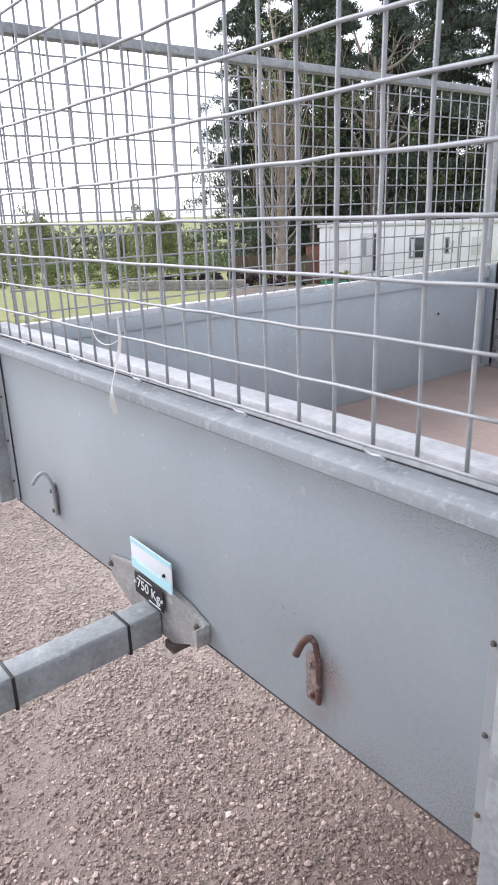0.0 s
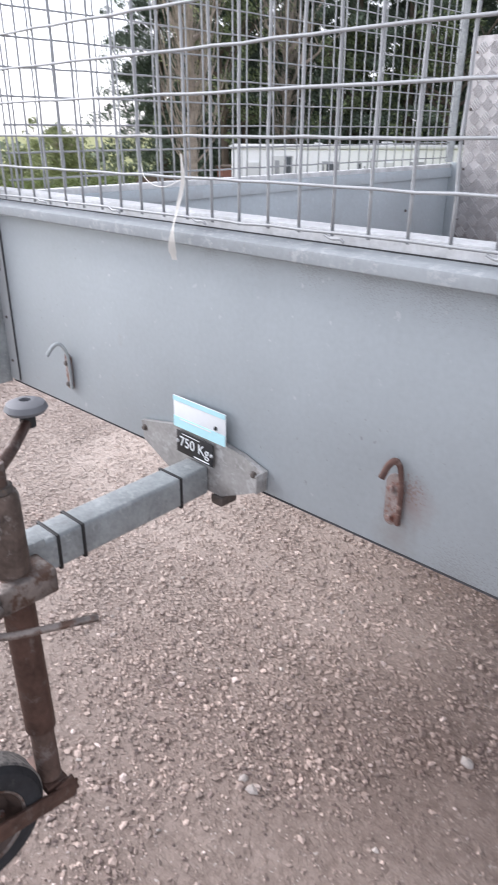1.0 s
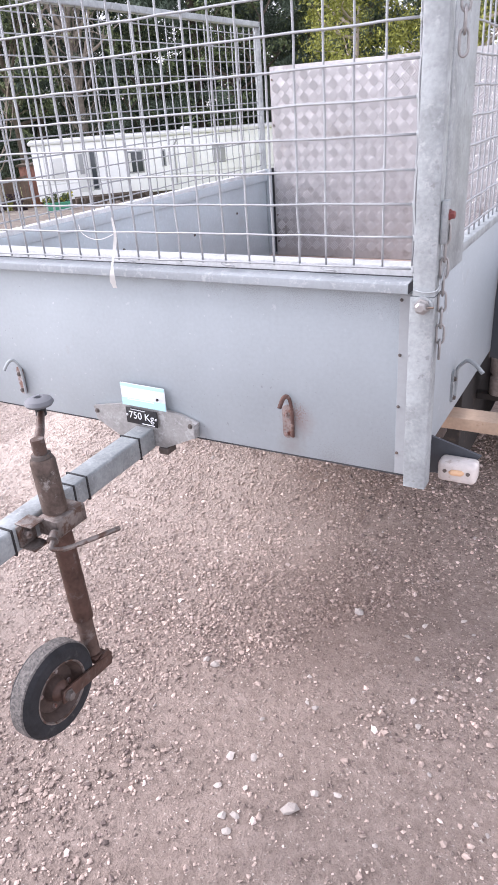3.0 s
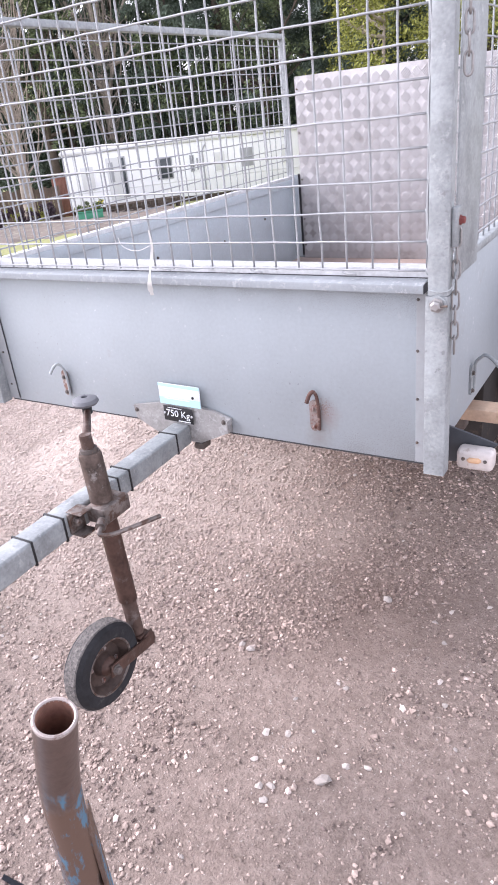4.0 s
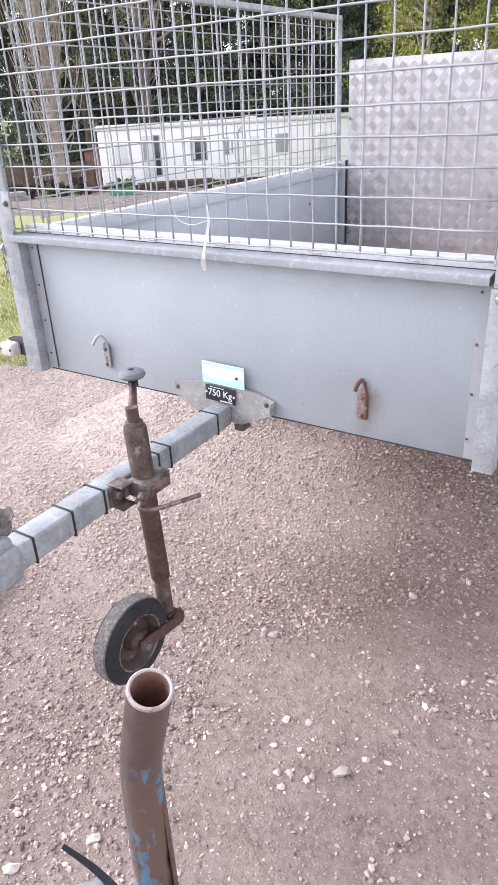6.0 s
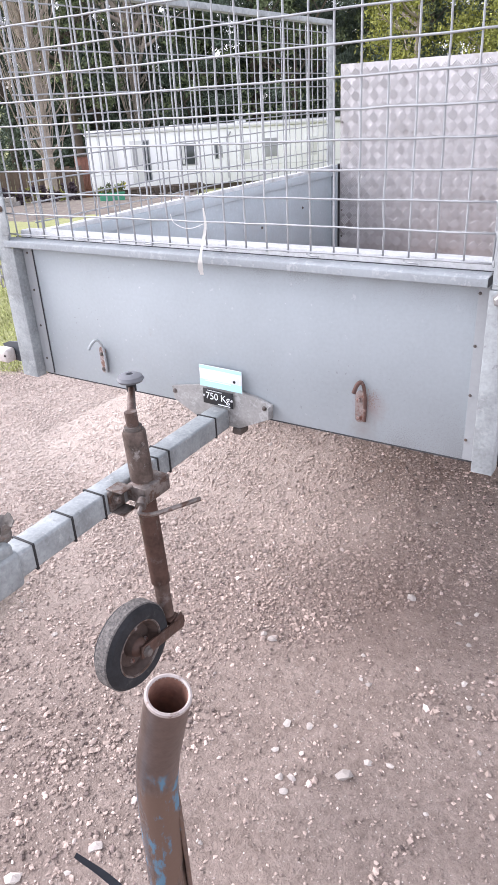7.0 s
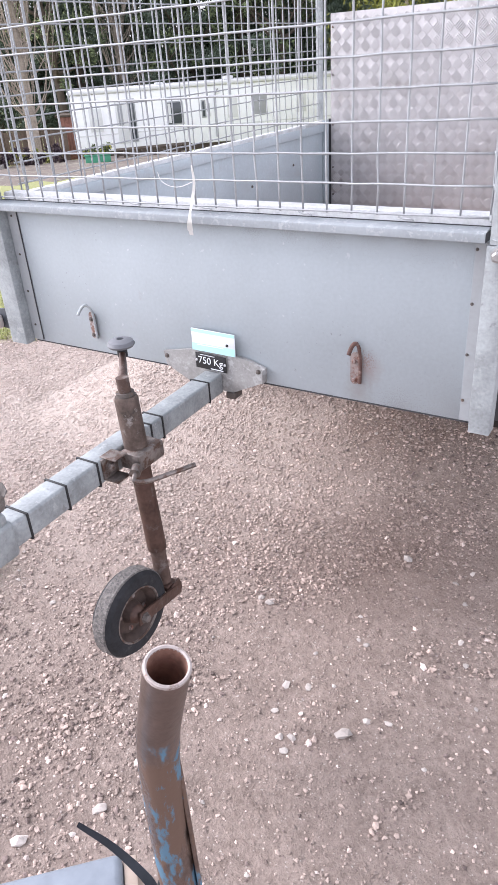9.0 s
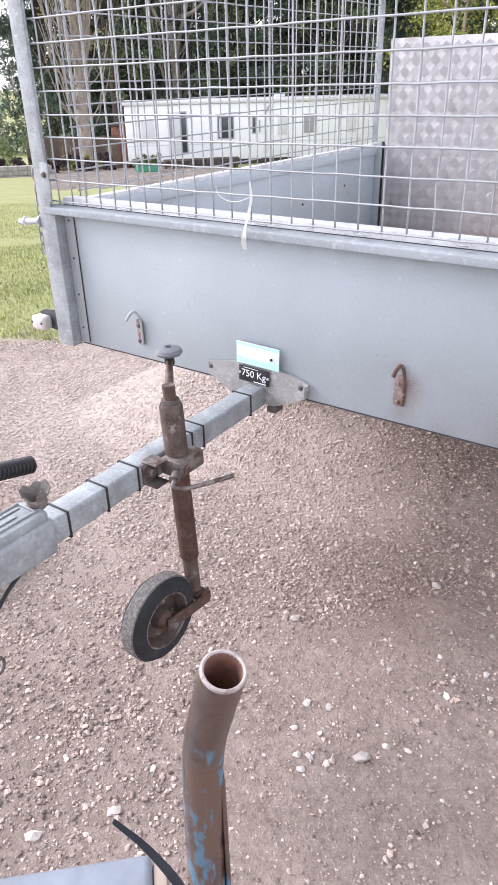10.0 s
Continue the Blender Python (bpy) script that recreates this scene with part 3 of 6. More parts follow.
def body():
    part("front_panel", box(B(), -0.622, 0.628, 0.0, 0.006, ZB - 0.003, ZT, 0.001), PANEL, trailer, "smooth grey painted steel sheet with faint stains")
    # dark strip that paints shade along the panel's underside
    part("underside_shade", box(B(), -0.620, 0.626, 0.0005, 0.0055, ZB - 0.0065, ZB - 0.0035), GAP_SHADE, trailer, "dark strip for the shaded underside of the panel")
    bm = B()
    prof = [(-0.030, 0.7850), (-0.0345, 0.7857), (-0.0358, 0.7875), (-0.0360, 0.7990), (-0.0350, 0.8020), (-0.0325, 0.8038), (-0.0290, 0.8046), (-0.004, 0.8078), (-0.004, 0.7850)]
    a = [bm.verts.new((-0.655, y, z)) for y, z in prof]
    b = [bm.verts.new((0.620, y, z)) for y, z in prof]
    for i in range(len(a)):
        j = (i + 1) % len(a)
        bm.faces.new((a[i], a[j], b[j], b[i]))
    bm.faces.new(a)
    bm.faces.new(b[::-1])
    bmesh.ops.recalc_face_normals(bm, faces=bm.faces[:])
    rail = part("front_rail", bm, RAIL, trailer, "rounded galvanised top rail")
    # flat plate coloured dark like the shaded inside of the hollow rail
    part("rail_end_shade", box(B(), 0.6202, 0.6212, -0.034, -0.007, 0.787, 0.8035), GAP_SHADE, rail, "dark plate for the shade inside the hollow rail's open end")
    # dark strip in place of the shade low on the ledge's front
    part("gap_shade_line", box(B(), -0.64, 0.622, -0.0042, -0.0034, 0.8080, 0.8097), GAP_SHADE, trailer, "dark strip for the shade in the gap behind the rail")
    # the ledge's sky-lit top is put into its white zinc colour
    part("front_ledge", box(B(), -0.622, 0.628, -0.003, 0.036, ZT + 0.001, 0.827, 0.004), GALV_BRIGHT, trailer, "rough white zinc ledge behind the mesh, sky light painted in")
    part("floor_board", box(B(), -0.598, 0.612, 0.008, LEN - 0.01, 0.4270, 0.4350, 0.001), FLOOR, trailer, "worn reddish-brown plywood floor")
    for name, x0, x1 in (("left_side_panel", XL, XL + 0.022), ("right_side_panel", XR - 0.022, XR)):
        part(name, box(B(), x0, x1, 0.010, LEN, 0.447 if x0 > 0 else ZB, ZT + 0.004, 0.002), PANEL if x0 > 0 else INNER_LIT, trailer, "grey painted steel side wall")
        # left rail alone takes the brighter zinc, with light on it painted in
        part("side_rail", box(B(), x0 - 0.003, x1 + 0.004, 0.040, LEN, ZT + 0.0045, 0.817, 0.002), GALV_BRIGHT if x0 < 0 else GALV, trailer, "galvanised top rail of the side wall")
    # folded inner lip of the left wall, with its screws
    lip = part("inner_lip", box(B(), XL + 0.0222, XL + 0.034, 0.045, LEN - 0.036, 0.772, 0.8035, 0.002), INNER_LIT, trailer, "folded lip along the inside of the wall")
    for k, y in enumerate((0.30, 0.75, 1.20, 1.55)):
        bolt("screw", (XL + 0.0225, y, 0.640 + 0.03 * (k % 2)), (1, 0, 0), 0.004, DARK_STEEL, lip)
    # chassis under the floor
    for x in (-0.45, 0.42):
        part("chassis_rail", box(B(), x, x + 0.035, 0.30, LEN - 0.02, 0.378, 0.4265, 0.002), UNDER_SHADE, trailer)
    for y, z in ((0.39, 0.3205), (0.95, 0.336), (1.55, 0.336)):
        part("cross_member", box(B(), -0.60, 0.60, y, y + 0.04, z, z + 0.041, 0.002), DARK_STEEL, trailer)
    part("rear_panel", box(B(), -0.60, 0.615, LEN - 0.008, LEN, ZB - 0.04, 0.447, 0.002), GALV, trailer)


def posts():
    for side, x0, x1 in ((1, 0.624, 0.665), (-1, -0.686, -0.626)):
        xi, xo, t = (x0, x1, 0.004) if side > 0 else (x1, x0, -0.004)
        fold = [(xi, -0.001), (xi, -0.034), (xo, -0.034), (xo, 0.002), (xo - t, 0.002), (xo - t, -0.030), (xi + t, -0.030), (xi + t, -0.001)]
        corner = part("corner_post", section(B(), fold, 0.417, 0.783), GALV, trailer, "galvanised folded angle post with bolt heads")
        fx0, fx1 = (0.598, 0.622) if side > 0 else (-0.624, -0.590)
        part("flange", box(B(), fx0, fx1, -0.0035, -0.001, ZB, 0.780), FLANGE, corner)
        part("seam", box(B(), (fx0 - 0.0012) if side > 0 else fx1, fx0 if side > 0 else fx1 + 0.0022, -0.0030, -0.0005, ZB + 0.002, 0.778), GAP_SHADE if side < 0 else PANEL, corner)
        for z in (0.768, 0.667, 0.566, 0.469):
            bolt("bolt", ((0.601 if side > 0 else -0.608), -0.0035, z), (0, -1, 0), 0.0024, DARK_STEEL, corner, "small dark screw head")
    # cage posts standing on the lower posts
    p = part("cage_post", section(B(), [(0.628, -0.034), (0.665, -0.034), (0.665, -0.008), (0.660, -0.008), (0.660, -0.029), (0.628, -0.029)], 0.785, ZTOP), GALV, trailer, "flat galvanised cage post")
    washer = part("washer", spin(B(), [(0, 0.004), (0, 0.0175), (0.003, 0.0172), (0.003, 0.004)], (0.646, -0.034, 0.768), (0, -1, 0), 24), GALV, p)
    bolt("bolt", (0.646, -0.037, 0.768), (0, -1, 0), 0.0105, CHAIN, washer, "large zinc hinge bolt")
    part("split_pin", tube(B(), [(0.650, -0.046, 0.768), (0.668, -0.047, 0.770)], 0.0022, 6), DARK_STEEL, washer)
    p = part("cage_post", section(B(), [(-0.684, 0.012), (-0.684, -0.034), (-0.636, -0.034), (-0.636, -0.029), (-0.679, -0.029), (-0.679, 0.012)], 0.7835, ZTOP), GALV, trailer, "flat galvanised cage post")
    part("lap_plate", box(B(), -0.654, -0.624, -0.0375, -0.0345, 0.818, 0.915, 0.001), GALV, p)
    bolt("bolt", (-0.639, -0.0375, 0.885), (0, -1, 0), 0.006, DARK_STEEL, p)
    # drop pin sticking out of the left post
    pin = part("latch_pin", tube(B(), [(-0.684, -0.024, 0.764), (-0.785, -0.026, 0.754)], 0.0085, 14), GALV_BRIGHT, trailer, "thick zinc bolt standing out of the post")
    bolt("pin_nut", (-0.688, -0.024, 0.7635), (-1, 0, -0.1), 0.014, GALV, pin)
    bolt("pin_nut", (-0.757, -0.0255, 0.757), (-1, 0, -0.1), 0.0105, GALV_BRIGHT, pin)
    # rear corner posts
    for x0, x1 in ((-0.628, -0.596), (0.612, 0.644)):
        xo, xi, t = (x0, x1, 0.005) if x0 < 0 else (x1, x0, -0.005)
        angle = [(xi, LEN - 0.032), (xo, LEN - 0.032), (xo, LEN + 0.006), (xo + t, LEN + 0.006), (xo + t, LEN - 0.027), (xi, LEN - 0.027)]
        part("cage_post", section(B(), angle, 0.8225, ZTOP), GALV, trailer, "flat galvanised cage post")
        a, c = (-0.602, -0.571) if x0 < 0 else (0.596, 0.617)
        if x0 < 0:
            # solid dark sheet in place of the shade between wall and ramp
            part("gap_shade", box(B(), -0.580, -0.545, LEN - 0.0115, LEN - 0.0085, 0.4475, 0.8245), GAP_SHADE, trailer, "dark sheet for the shade in the gap beside the folded ramp")
        part("corner_strip", box(B(), a, c, LEN - 0.034, LEN - 0.0255, 0.447, 0.8215, 0.001), PANEL, trailer)


def wires():
    rng = random.Random(3)

    def wire_mesh(length, axis, r, kinks):
        bm = B()
        n = max(8, int(length / 0.052) + 1)
        pts = []
        for i in range(n + 1):
            s = length * i / n
            w = [rng.gauss(0, kinks) for _ in range(2)] if 0 < i < n else [0, 0]
            pts.append((s, w[0], w[1]) if axis == "x" else (w[0], s, w[1]) if axis == "y" else (w[0], w[1], s))
        tube(bm, pts, r, 6)
        me = bpy.data.meshes.new("wire")
        bm.to_mesh(me)
        bm.free()
        me.materials.append(WIRE)
        me.polygons.foreach_set("use_smooth", [True] * len(me.polygons))
        return me

    R, PITCH = 0.0021, 0.0515

    def place(me, at, parent, tilt=0.0):
        ob = new("wire", me)
        ob.rotation_euler = (0, tilt, 0)
        ob.location = at
        ob.parent = parent

    # front
    fr = B()
    box(fr, -0.648, 0.626, -0.031, -0.019, ZTOP - 0.02, ZTOP, 0.002)
    front = part("front_mesh", fr, GALV, trailer, "welded square wire mesh, slightly bent")
    ups = [wire_mesh(ZTOP - 0.030 - 0.818, "z", R, 0.0006) for _ in range(5)]
    for i in range(25):
        place(ups[i % 5], (0.621 - i * PITCH, -0.018, 0.818 + 0.006 * (12 - i) / 12), front)
    blob = B()
    bmesh.ops.create_icosphere(blob, subdivisions=2, radius=0.0034)
    weld_mesh = bpy.data.meshes.new("weld")
    for v in blob.verts:
        v.co *= 1 + 0.45 * noise.noise(v.co * 400)
        v.co.z *= 1.9
    blob.to_mesh(weld_mesh)
    blob.free()
    weld_mesh.materials.append(GALV)
    weld_mesh.polygons.foreach_set("use_smooth", [True] * len(weld_mesh.polygons))
    for i in range(11):
        ob = new("weld", weld_mesh)
        ob.location = (0.6235 + 0.002 * math.sin(i * 2.3), -0.0215, 0.8255 + i * PITCH)
        ob.parent = front
    # a crooked edge wire runs up beside the post, and cut ends stick out below
    part("edge_wire", tube(B(), curve([(0.6245 + 0.0022 * math.sin(k * 1.9), -0.0235, 0.822 + k * 0.048) for k in range(12)], 3), 0.0021, 6), WIRE, front)
    for x in (-0.38, -0.165, 0.03, 0.265, 0.47):
        part("cut_end", tube(B(), curve([(x - 0.012, -0.0225, 0.8215), (x, -0.024, 0.8180), (x + 0.012, -0.025, 0.8190), (x + 0.018, -0.025, 0.816)], 3), 0.0019, 6), WIRE, front)
    acr = [wire_mesh(1.262, "x", R, 0.0006) for _ in range(4)]
    for i in range(11):
        place(acr[i % 4], (-0.640, -0.018 - 2 * R, 0.8195 + i * PITCH), front, -0.0055)
    # sides
    for x, d in ((-0.612, 1), (0.632, -1)):
        fr = B()
        box(fr, x - 0.016, x + 0.016, 0.045, LEN - 0.033, ZTOP - 0.020, ZTOP, 0.003)
        side = part("side_mesh", fr, GALV, trailer, "welded square wire mesh side of the cage")
        if x > 0:
            part("edge_plate", box(B(), 0.6415, 0.6455, 0.085, 0.250, 0.785, ZTOP, 0.0015), GALV, side, "flat galvanised edge plate")
        ups = [wire_mesh(ZTOP - 0.019 - 0.816, "z", R, 0.0005) for _ in range(4)]
        for i in range(35 if x < 0 else 32):
            place(ups[i % 4], (x, (0.075 if x < 0 else 0.255) + i * (PITCH if x < 0 else PITCH * 0.985), 0.816), side)
        place(ups[0], (x, 0.053, 0.816), side)
        lon = [wire_mesh(LEN - 0.09, "y", R, 0.0005) for _ in range(3)]
        for i in range(11):
            place(lon[i % 3], (x - 2 * R * d, 0.050, 0.838 + i * PITCH), side)


def ramp_door():
    plate = part("ramp", box(B(), -0.563, 0.612, LEN - 0.022, LEN - 0.012, 0.4355, 1.230, 0.002), ALU, trailer, "aluminium tread-plate loading ramp folded upright")
    # five-bar tread pattern
    verts, faces = [], []
    cell, k = 0.044, 0
    n = int(1.165 / cell)
    rows = int(0.76 / cell)
    for j in range(rows):
        for i in range(n):
            cx, cz = -0.563 + 0.006 + (i + 0.5) * cell, 0.450 + 0.015 + (j + 0.5) * cell
            a = radians(45 if (i + j) % 2 else -45)
            ux, uz = math.cos(a), math.sin(a)
            for q in (-2, -1, 0, 1, 2):
                ox, oz = cx - uz * q * 0.0078, cz + ux * q * 0.0078
                L = 0.0195 - abs(q) * 0.0026
                y0, y1 = LEN - 0.0218, LEN - 0.0252
                for s, w, y in ((L, 0.0026, y0), (L * 0.8, 0.0009, y1)):
                    for sx, sw in ((-1, -1), (1, -1), (1, 1), (-1, 1)):
                        verts.append((ox + ux * s * sx - uz * w * sw, y, oz + uz * s * sx + ux * w * sw))
                b = 8 * k
                faces += [(b + 4, b + 5, b + 6, b + 7)] + [(b + c, b + (c + 1) % 4, b + 4 + (c + 1) % 4, b + 4 + c) for c in range(4)]
                k += 1
    tagged(raw("tread_pattern", verts, faces, TREAD, plate, smooth=False), kind="stuff")
    for z in (0.50, 0.62, 0.80, 1.0, 1.18):
        bolt("rivet", (-0.552, LEN - 0.022, z), (0, -1, 0), 0.004, DARK_STEEL, plate)


def rope_hook(x, y, z, material, plate_mat, turn=0.0, s=1.0, reach=1.0):
    """A bent-rod rope hook on two bolts, its back at (x, y)."""
    m = pose(x, y, z, 0, 0, turn)
    bm = B()
    pts = [(0.0075, -0.006, -0.052), (0.0085, -0.007, -0.012), (0.0070, -0.008, 0.016), (0.0040, -0.011, 0.033), (-0.001, -0.017, 0.040), (-0.006, -0.025, 0.034), (-0.010, -0.034, 0.018)]
    pts = [(a, b * reach if b < -0.010 else b, c) for a, b, c in pts]
    tube(bm, [m @ Vector(p) for p in curve(pts, 5)], [0.0038 * s] * 18 + [0.0046 * s] * 13, 10)
    hook = part("rope_hook", bm, material, trailer, "bent steel rope hook with brown rust" if material is HOOK_RUST else "bent galvanised rope hook")
    bm = B()
    plate = [(-0.0045 + 0.0105 * math.cos(a), (0.006 if math.sin(a) > 0 else -0.046) + 0.0105 * math.sin(a)) for a in np.linspace(0.05, 6.23, 22)]
    prism(bm, plate, -0.0055, 0.0)
    bmesh.ops.transform(bm, matrix=m, verts=bm.verts[:])
    part("backing_plate", bm, plate_mat, hook)
    for dz in (-0.046, -0.003):
        bolt("bolt", tuple(m @ Vector((-0.0055, -0.0050, dz))), tuple(m.to_3x3() @ Vector((0, -1, 0))), 0.0046, plate_mat if plate_mat is HOOK_PLATE else DARK_STEEL, hook)


def plates():
    g = [(-0.146, 0.463), (-0.140, 0.428), (-0.068, 0.392), (-0.030, 0.385), (0.056, 0.385), (0.147, 0.428), (0.149, 0.462), (0.103, 0.476), (0.060, 0.482), (-0.060, 0.480)]
    bracket = part("drawbar_bracket", prism(B(), g, -0.011, -0.002), BRACKET, trailer, "galvanised gusset plate bolted over the drawbar root")
    part("lip", box(B(), 0.1455, 0.149, -0.026, -0.0115, 0.430, 0.461, 0.001), BRACKET, bracket)
    for x, z in ((-0.136, 0.452), (0.130, 0.452)):
        bolt("bolt", (x, -0.011, z), (0, -1, 0), 0.0045, DARK_STEEL, bracket)
    part("bump_stop", box(B(), 0.036, 0.062, -0.016, 0.02, 0.368, 0.3845, 0.003), DARK_STEEL, bracket, "dark rusty steel stub")
    m = pose(0.011, -0.0135, 0.5095, 0, 1.0, 0)
    label = part("information_plate", box(B(), -0.0615, 0.0615, -0.0015, 0.0, -0.0280, 0.0275, 0.0007, m), WHITE_PL, trailer, "white plastic plate with pale cyan bands")
    part("cyan_band", box(B(), -0.061, 0.061, -0.0025, -0.0018, -0.0272, -0.0085, 0, m), CYAN, label)
    part("cyan_line", box(B(), -0.061, 0.061, -0.0025, -0.0018, 0.019, 0.0268, 0, m), CYAN, label)
    part("print_bar", box(B(), -0.045, 0.030, -0.0032, -0.0026, -0.0125, -0.0105, 0, m), WHITE_PL, label)
    bolt("rivet", tuple(m @ Vector((0.040, -0.0018, -0.002))), (0, -1, 0), 0.0026, BLACK, label)
    m = pose(0.0005, -0.0155, 0.4575, 0, 2.0, 0)
    black = part("weight_plate", box(B(), -0.0440, 0.0440, -0.0015, 0.0, -0.0205, 0.0195, 0.0007, m), BLACK, trailer, "black plate lettered 750 Kg in white")
    cu = bpy.data.curves.new("weight", "FONT")
    cu.body, cu.size, cu.align_x, cu.align_y, cu.extrude = "750 Kg", 0.0250, "CENTER", "CENTER", 0.0004
    tmp = new("weight", cu)
    bpy.context.view_layer.update()
    me = bpy.data.meshes.new_from_object(tmp.evaluated_get(bpy.context.evaluated_depsgraph_get()))
    bpy.data.objects.remove(tmp)
    me.transform(m @ pose(0, -0.0024, 0.001, 90, 0, 0))
    finish(new("lettering", me), me, WHITE_PL, black, "white letters reading 750 Kg", False)
    part("print_bar", box(B(), 0.000, 0.036, -0.0023, -0.0017, -0.0178, -0.0155, 0, m), WHITE_PL, black)
    part("print_bar", box(B(), -0.030, 0.012, -0.0023, -0.0017, 0.0150, 0.0162, 0, m), WHITE_PL, black)
    for x in (-0.0408, 0.0408):
        bolt("rivet", tuple(m @ Vector((x, -0.0015, 0.0))), (0, -1, 0), 0.0024, GALV_BRIGHT, black)


DX0, DX1, DZ0, DZ1 = -0.023, 0.028, 0.381, 0.432   # drawbar section
SKEW = Matrix(((1, -0.027, 0, 0), (0, 1, 0, 0), (0, 0, 1, 0), (0, 0, 0, 1)))   # the bar swings a little to one side


def drawbar():
    bar = part("drawbar", box(B(), DX0, DX1, -0.86, -0.0115, DZ0, DZ1, 0.006, SKEW, 3), GALV, trailer, "square galvanised box-section drawbar")
    for y in (-0.074, -0.260, -0.300, -0.472, -0.558, -0.654):
        bm = B()
        t = 0.0016
        for a in ((DX0 - t, DX1 + t, DZ1, DZ1 + t), (DX0 - t, DX1 + t, DZ0 - t, DZ0), (DX0 - t, DX0, DZ0, DZ1), (DX1, DX1 + t, DZ0, DZ1)):
            box(bm, a[0], a[1], y - 0.0025, y + 0.0025, a[2], a[3], 0.0006, SKEW)
        part("cable_tie", bm, BLACK, bar, "black plastic cable tie pulled tight")
    # cast coupling on the end
    bm = B()
    box(bm, -0.012, 0.058, -0.985, -0.690, 0.374, 0.446, 0.010, seg=3)
    box(bm, -0.008, 0.054, -0.970, -0.698, 0.442, 0.464, 0.006)
    head = part("coupling", bm, GALV, trailer, "cast grey tow coupling with raised lettering")
    for i, (a, b) in enumerate(((-0.80, -0.722), (-0.825, -0.74))):
        part("raised_letter_bar", box(B(), 0.004 + i * 0.018, 0.010 + i * 0.018, a, b, 0.4645, 0.4665, 0.0008), GALV, head)
    for x0, x1, y0, y1 in ((-0.006, -0.002, -0.94, -0.712), (0.038, 0.042, -0.94, -0.712), (-0.002, 0.038, -0.716, -0.712)):
        part("cast_rib", box(B(), x0, x1, y0, y1, 0.4642, 0.4675, 0.0012), GALV, head)
    bm = spin(B(), [(0, 0.015), (0.010, 0.0185), (0.018, 0.0170), (0.044, 0.0260), (0.0445, 0.0245), (0.019, 0.0155), (0.004, 0.011)], (0.022, -0.694, 0.458), (0, 0, 1), 26)
    for v in bm.verts:
        if v.co.z > 0.49:
            a = math.atan2(v.co.y + 0.694, v.co.x - 0.022)
            v.co.z -= 0.004 + 0.009 * abs(math.sin(a * 1.5 + 0.4)) + 0.004 * math.sin(a * 7)
            if abs(a + 0.9) < 0.35:
                v.co.z -= 0.012
    part("broken_cup", bm, CUP, head, "torn rusty metal cup")
    prof = [(0, 0.001), (0.001, 0.009)]
    for k in range(23):
        s = 0.003 + k * 0.0076
        prof += [(s, 0.0128), (s + 0.0012, 0.0152), (s + 0.0042, 0.0152), (s + 0.0054, 0.0128)]
    prof += [(0.182, 0.001)]
    a, b = Vector((0.012, -0.681, 0.532)), Vector((0.012, -0.866, 0.580))
    part("grip", spin(B(), prof, a, b - a, 22, False), BLACK, head, "ribbed black rubber grip")
    part("lever", tube(B(), curve([b + Vector((0, 0.03, -0.002)), b + Vector((0, -0.02, 0.0)), (0.012, -0.92, 0.51), (0.014, -0.935, 0.455)], 4), 0.007, 10), GALV, head)
    ring = [(0.020, -0.834 + 0.014 * math.cos(q), 0.203 + 0.018 * math.sin(q)) for q in np.linspace(0, 6.283, 17)]
    part("breakaway_ring", tube(B(), ring, 0.003, 8, False), DARK_STEEL, head)
    part("breakaway_cable", tube(B(), curve([(0.020, -0.834, 0.221), (0.024, -0.845, 0.27), (0.030, -0.80, 0.335), (0.022, -0.745, 0.358), (0.016, -0.705, 0.371)], 5), 0.0042, 8), BLACK, head)


